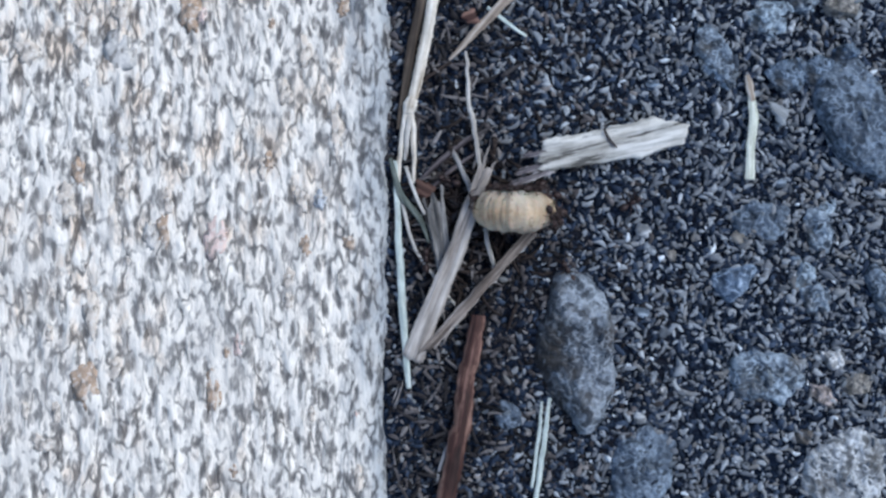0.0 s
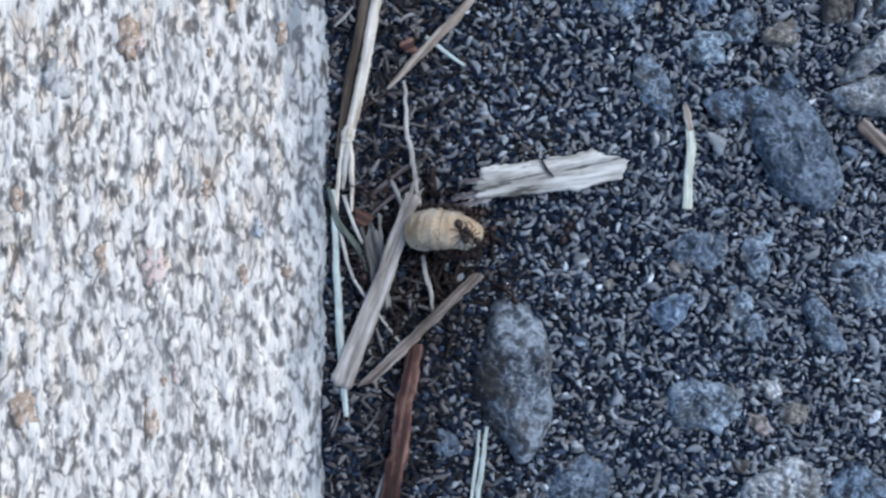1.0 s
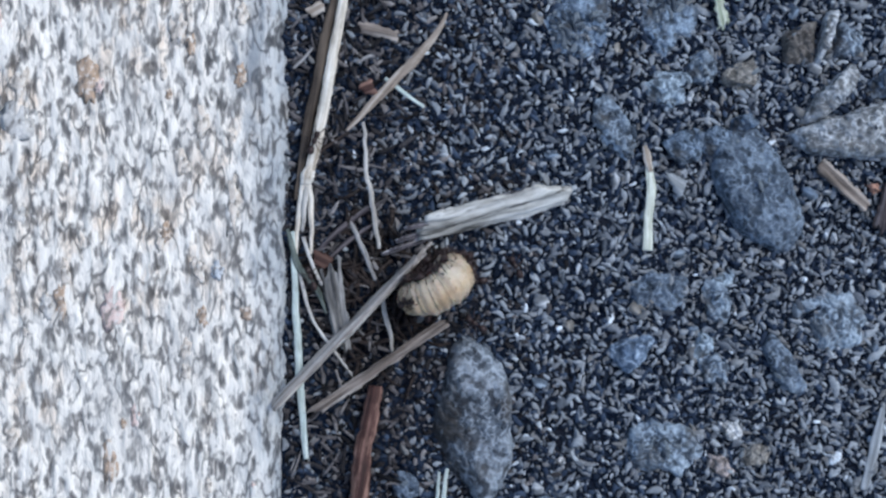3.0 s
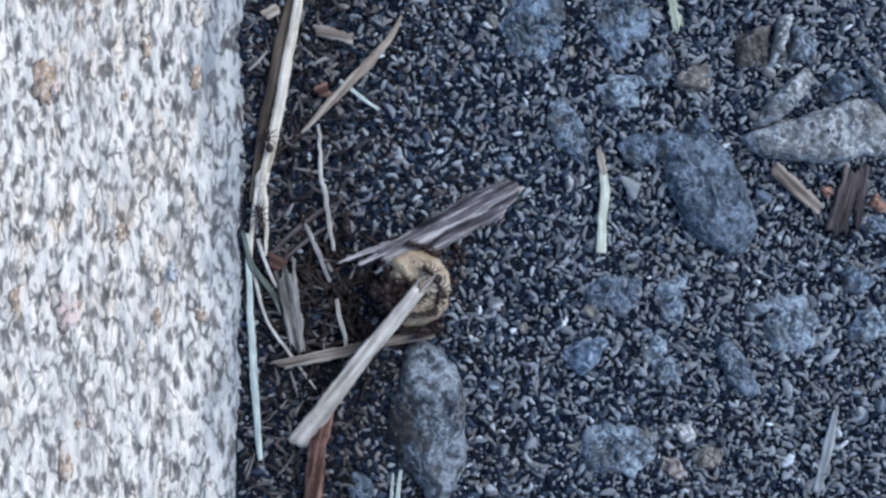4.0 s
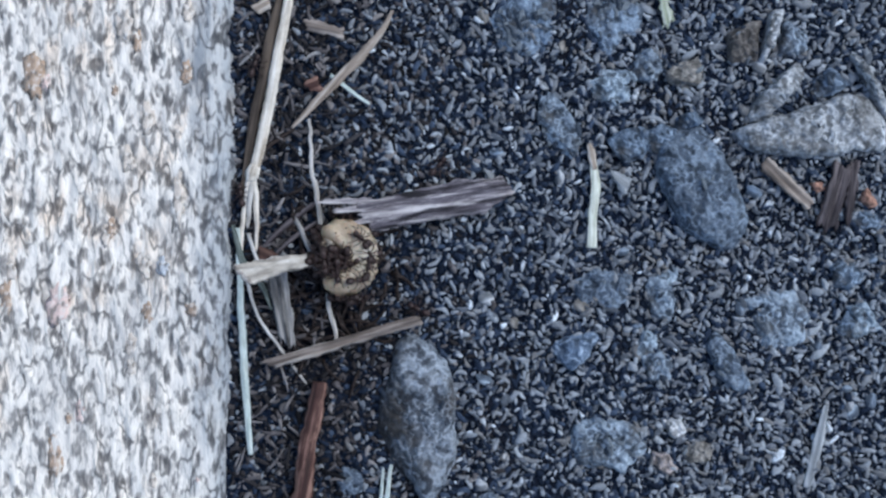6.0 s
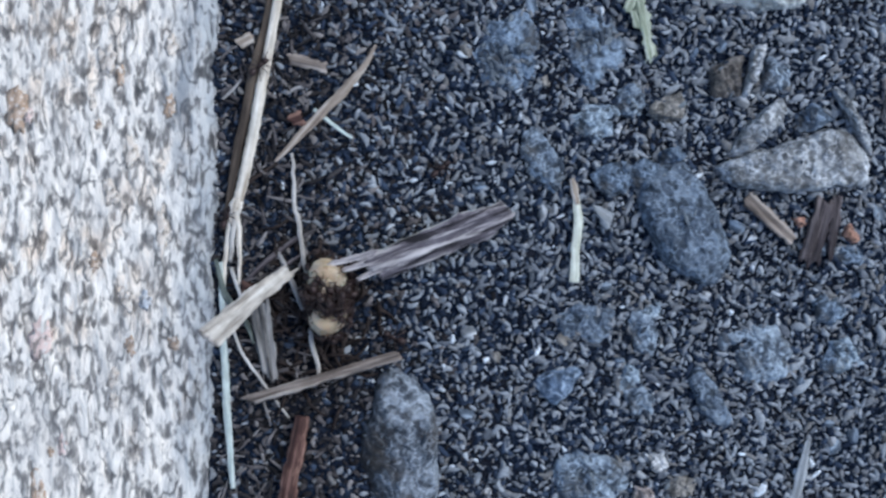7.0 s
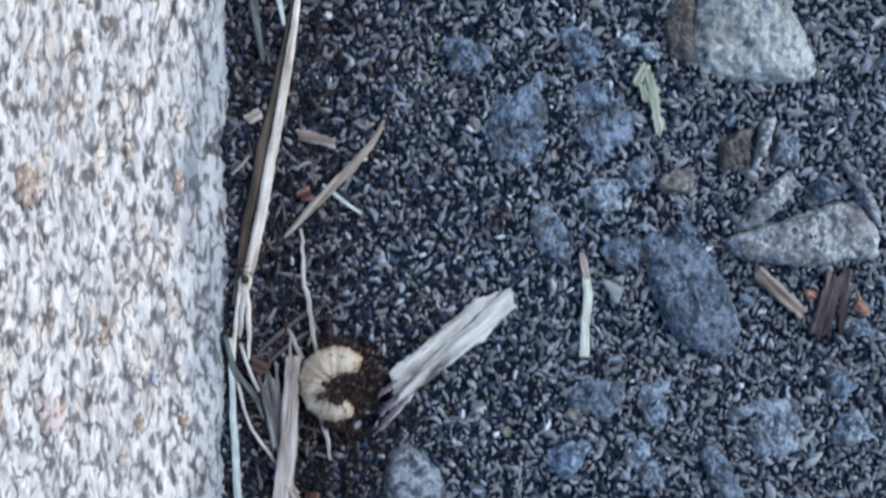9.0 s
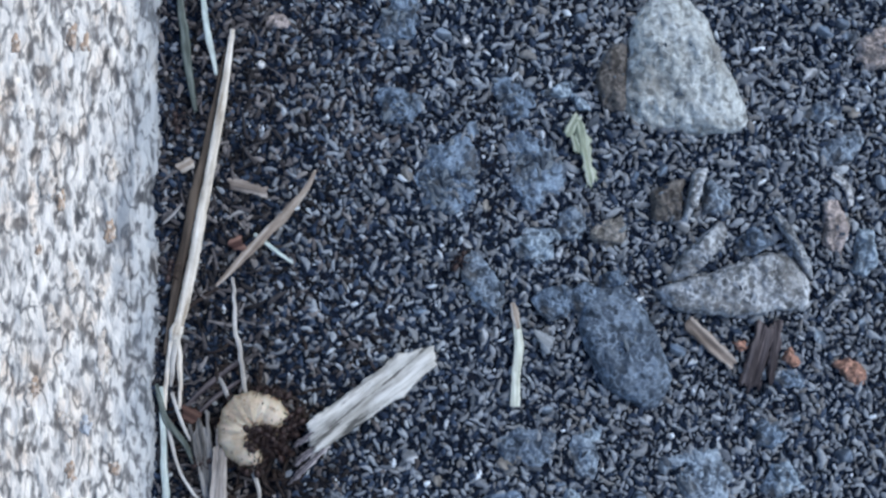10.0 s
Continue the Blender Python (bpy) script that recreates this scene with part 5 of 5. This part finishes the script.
def motions():
    walk(chip, rod_rows([
        (0.0, 29.7, 18.6, 2.9, 13, -4, 0),
        (0.5, 29.7, 18.8, 2.9, 10, -4, 3),
        (1.0, 29.8, 18.3, 2.9, 10, -4, 5),
        (1.5, 29.7, 19.3, 2.9, 7, -5, 3),
        (2.0, 29.4, 18.7, 2.9, 7, -4, 0),
        (2.2, 29.9, 18.6, 2.9, 6, -5, 0),
        (3.3, 25.5, 19.5, 3.6, 21, -2, 78),
        (3.5, 24.9, 19.2, 3.6, 27, -2, 102),
        (3.9, 26.4, 17.2, 3.3, 28, -3, 130),
        (4.0, 27.9, 17.1, 3.2, 28, -3, 165),
        (4.5, 26.9, 17.0, 3.0, 25, -4, 180),
        (5.0, 25.7, 17.7, 3.0, 15, -4, 180),
        (5.5, 25.7, 19.0, 3.0, 8, -4, 182),
        (6.8, 30.0, 20.0, 4.0, 18, -8, 195),
        (7.0, 30.5, 19.4, 4.0, 21, -7, 205),
        (7.5, 30.4, 18.3, 4.0, 22, -6, 218),
        (8.0, 31.0, 15.3, 5.0, 28, -8, 250),
        (8.3, 32.6, 14.5, 3.9, 40, -7, 325),
        (8.5, 31.1, 13.8, 3.2, 55, -5, 350),
        (9.0, 30.6, 15.2, 3.2, 41, -6, 356),
        (9.5, 29.9, 14.4, 3.2, 41, -5, 360),
        (10.0, 28.7, 14.4, 3.2, 38, -5, 365),
    ]))
    walk(stalk, rod_rows([
        (0.0, 1.0, -3.0, 3.8, -111, -7, 0),
        (0.5, -0.8, -4.2, 3.8, -112, -7, 0),
        (1.0, -0.6, -2.6, 3.8, -111, -7, 0),
        (1.5, -0.7, -2.6, 3.8, -111, -7, 5),
        (2.0, -0.9, -1.5, 3.8, -113, -7, 10),
        (2.2, -0.7, -1.7, 3.8, -114, -7, 12),
        (3.3, 3.1, -2.4, 5.0, -140, -6, 88),
        (3.5, 5.8, -1.5, 5.0, -141, -6, 91),
        (3.9, 8.2, -5.2, 7.2, -137, -14, 115),
        (4.0, 11.0, -7.9, 7.2, -128, -15, 150),
        (4.2, 10.7, -9.7, 7.0, -120, -15, 150),
        (4.5, 5.3, -10.0, 6.0, -117, -12, 92),
        (5.0, 4.0, -10.1, 9.5, -109, 9, 94),
        (5.5, 3.0, 4.4, 22.1, -99, 61, 170),
        (5.7, 2.4, 6.9, 23.9, -111, 76, 178),
        (6.8, -1.2, 12.4, 22.6, -173, 72, 180),
        (7.0, -0.3, 9.2, 22.4, -130, 70, 182),
        (7.5, 0.6, 6.8, 22.0, -118, 67, 205),
        (8.0, 1.1, 6.4, 21.7, -116, 65, 238),
        (8.1, 4.6, 2.7, 15.0, -110, 44, 246),
        (8.2, 3.8, 2.4, 12.5, -107, 33, 254),
        (8.3, 7.8, -6.5, 6.5, -86, 5, 262),
        (8.5, 5.6, -8.3, 3.8, -91, -4, 280),
        (9.0, 1.5, -5.9, 3.0, -95, -3, 345),
        (9.5, 1.0, -13.0, 3.0, -95, -3, 355),
        (10.0, 1.3, -13.2, 3.0, -94, -3, 360),
    ]))
    walk(twig, rod_rows([
        (0.0, 5.7, -8.1, 2.8, -132, -3, 0),
        (0.5, 6.8, -8.3, 2.8, -133, -3, 0),
        (1.0, 6.6, -9.7, 2.8, -136, -3, 0),
        (2.0, 7.1, -8.9, 2.8, -138, -3, 0),
        (3.3, 6.0, -8.8, 2.8, -150, -3, 10),
        (3.5, 8.1, -8.7, 2.8, -154, -3, 10),
        (4.0, 9.7, -5.0, 2.8, -168, -3, 15),
        (4.5, 9.8, -4.6, 2.8, -165, -3, 20),
        (5.0, 9.8, -4.7, 2.8, -163, -3, 20),
        (5.5, 9.6, -5.0, 2.8, -164, -3, 20),
        (6.8, 9.4, -4.5, 2.8, -162, -3, 25),
        (7.0, 9.0, -5.1, 2.8, -163, -3, 25),
        (7.4, 10.2, -4.4, 2.8, -166, -3, 28),
        (7.5, 8.5, -9.9, 4.0, 179, 0, 45),
        (7.6, 5.2, -19.1, 2.5, 123, -2, 65),
        (8.0, 5.9, -19.8, 2.5, 123, -2, 65),
        (8.5, 5.4, -19.7, 2.5, 122, -2, 65),
        (10.0, 18.8, -19.4, 2.5, 122, -2, 65),
    ]))
    curl = curl_rows([
        (0.0, 12.8, 6.7, 5.6, (0.3, 0.1, -0.95), (0.95, -0.05, 0.3)),
        (0.5, 11.9, 7.5, 5.6, (0.74, -0.12, -0.67), (0.67, 0.05, 0.74)),
        (1.0, 11.7, 7.8, 5.6, (0.76, -0.18, -0.63), (0.63, 0.05, 0.77)),
        (1.5, 12.0, 8.8, 5.6, (0.3, -0.1, -0.95), (0.95, -0.1, 0.3)),
        (2.0, 11.9, 9.3, 5.6, (0.0, -0.1, -1.0), (1.0, -0.2, 0.0)),
        (2.2, 12.2, 9.4, 5.6, (0.05, -0.15, -1.0), (1.0, -0.1, 0.0)),
        (3.3, 18.2, 5.4, 6.0, (-0.6, 0.35, -0.65), (0.6, 0.75, -0.15)),
        (3.5, 18.8, 5.0, 6.0, (-0.62, 0.45, -0.55), (0.55, 0.8, 0.0)),
        (3.85, 18.9, 6.2, 6.0, (-0.75, 0.4, -0.3), (0.45, 0.85, 0.0)),
        (4.0, 20.6, 5.9, 6.0, (-0.75, 0.05, 0.3), (0.05, 1.0, 0.1)),
        (4.2, 20.4, 6.2, 5.6, (-0.6, -0.35, 0.6), (-0.4, 0.9, 0.0)),
        (4.5, 16.8, 7.0, 5.0, (-0.6, -0.5, 0.62), (-0.6, 0.75, 0.0)),
        (5.0, 12.0, 8.3, 4.5, (-1.0, -0.15, 0.3), (-0.15, 1.0, 0.0)),
        (5.5, 9.9, 10.4, 4.5, (-1.0, 0.05, 0.4), (0.05, 1.0, 0.0)),
        (6.8, 10.6, 10.0, 5.6, (-0.2, 0.0, 1.0), (-0.05, 1.0, 0.0)),
        (7.0, 10.6, 9.6, 5.6, (0.0, 0.0, 1.0), (0.0, 1.0, 0.0)),
        (7.5, 11.1, 10.0, 5.6, (0.12, 0.0, 1.0), (0.0, 1.0, 0.0)),
        (8.0, 12.6, 8.8, 4.5, (0.85, -0.1, 0.45), (0.1, 1.0, 0.0)),
        (8.5, 13.9, 7.7, 3.6, (1.0, 0.05, 0.05), (0.0, 1.0, 0.0)),
        (9.0, 10.9, 7.6, 3.4, (1.0, -0.1, 0.15), (0.1, 1.0, 0.0)),
        (9.5, 9.7, 8.0, 3.2, (0.9, -0.35, 0.05), (0.35, 0.9, 0.0)),
        (10.0, 8.8, 8.0, 3.2, (0.85, -0.45, 0.0), (0.45, 0.85, 0.0)),
    ])
    walk(grub, curl)
    for k in range(6, len(segments)):
        walk(segments[k], stretch_rows(k, [(0.0, 35), (0.5, 45), (1.0, 45), (1.5, 40), (2.2, 35), (3.3, 15), (4.0, 0), (7.0, 0), (8.0, 25), (8.5, 10), (9.0, 0), (10.0, 0)]))
    clinging_ants(curl)
    walk(ants[33], ant_rows([
        (0.0, 1.0, 12.0, 1.0, 160), (1.0, -2.5, 15.0, 1.2, 140), (2.0, -5.9, 20.6, 2.2, 185), (2.2, -7.2, 20.0, 2.2, 175), (2.7, -6.2, 26.0, 2.8, 95),
        (3.3, -3.5, 33.2, 3.0, 60), (3.5, -4.5, 32.1, 3.0, 120), (4.0, -4.5, 31.8, 3.0, 100), (4.5, -4.5, 32.8, 3.0, 80), (5.0, -7.5, 36.0, 1.8, 120),
        (6.0, -5.5, 44.0, 1.8, 70), (6.8, -2.5, 49.5, 2.9, 60), (7.2, -0.8, 49.8, 3.0, 30), (7.6, 0.1, 51.5, 3.0, 80), (8.2, -3.5, 55.0, 1.6, 130),
        (10.0, -6.0, 62.0, 1.2, 100)]))
    walk(ants[34], ant_rows([
        (0.0, -3.0, -2.0, 1.2, 90), (2.0, -4.0, 4.0, 1.2, 110), (3.3, -5.5, 10.0, 1.2, 110), (4.2, -6.1, 19.1, 2.2, 90), (4.5, -5.9, 18.1, 2.2, 30),
        (5.5, -8.0, 20.0, 1.0, 100), (6.8, -7.5, 23.0, 1.2, 80), (7.8, -6.2, 25.4, 2.7, 20), (8.4, -5.2, 27.0, 2.8, 40), (8.8, -5.3, 26.4, 2.8, 100),
        (9.3, -7.6, 30.0, 1.8, 120), (10.0, -7.0, 36.0, 1.6, 80)]))
    walk(ants[35], ant_rows([
        (0.0, 33.0, 8.0, 1.0, 30), (3.5, 30.0, 10.0, 1.0, 120), (4.8, 27.5, 18.0, 2.0, 90), (5.3, 26.8, 22.0, 4.0, 70), (5.7, 26.4, 24.5, 3.6, 60),
        (6.4, 28.0, 29.0, 1.2, 40), (10.0, 44.0, 38.0, 1.0, 60)]))
    walk(ants[40], ant_rows([
        (0.0, 22.0, -4.0, 1.0, 120), (4.0, 24.0, 0.0, 1.0, 150), (8.0, 20.0, 4.0, 1.0, 160), (8.5, 16.5, 5.5, 1.2, 170), (8.8, 13.0, 6.5, 5.6, 185),
        (9.0, 9.5, 6.2, 6.4, 195), (9.2, 5.5, 5.6, 4.5, 200), (9.5, 2.5, 4.0, 1.2, 190), (10.0, -1.0, 2.0, 1.2, 200)]))
    walk(needle, [(t, pose(29.0 * MM, 19.2 * MM, z * MM, 0, 0, -55)) for t, z in ((0.0, 4.2), (2.2, 4.2), (3.0, 0.9), (10.0, 0.9))])


motions()
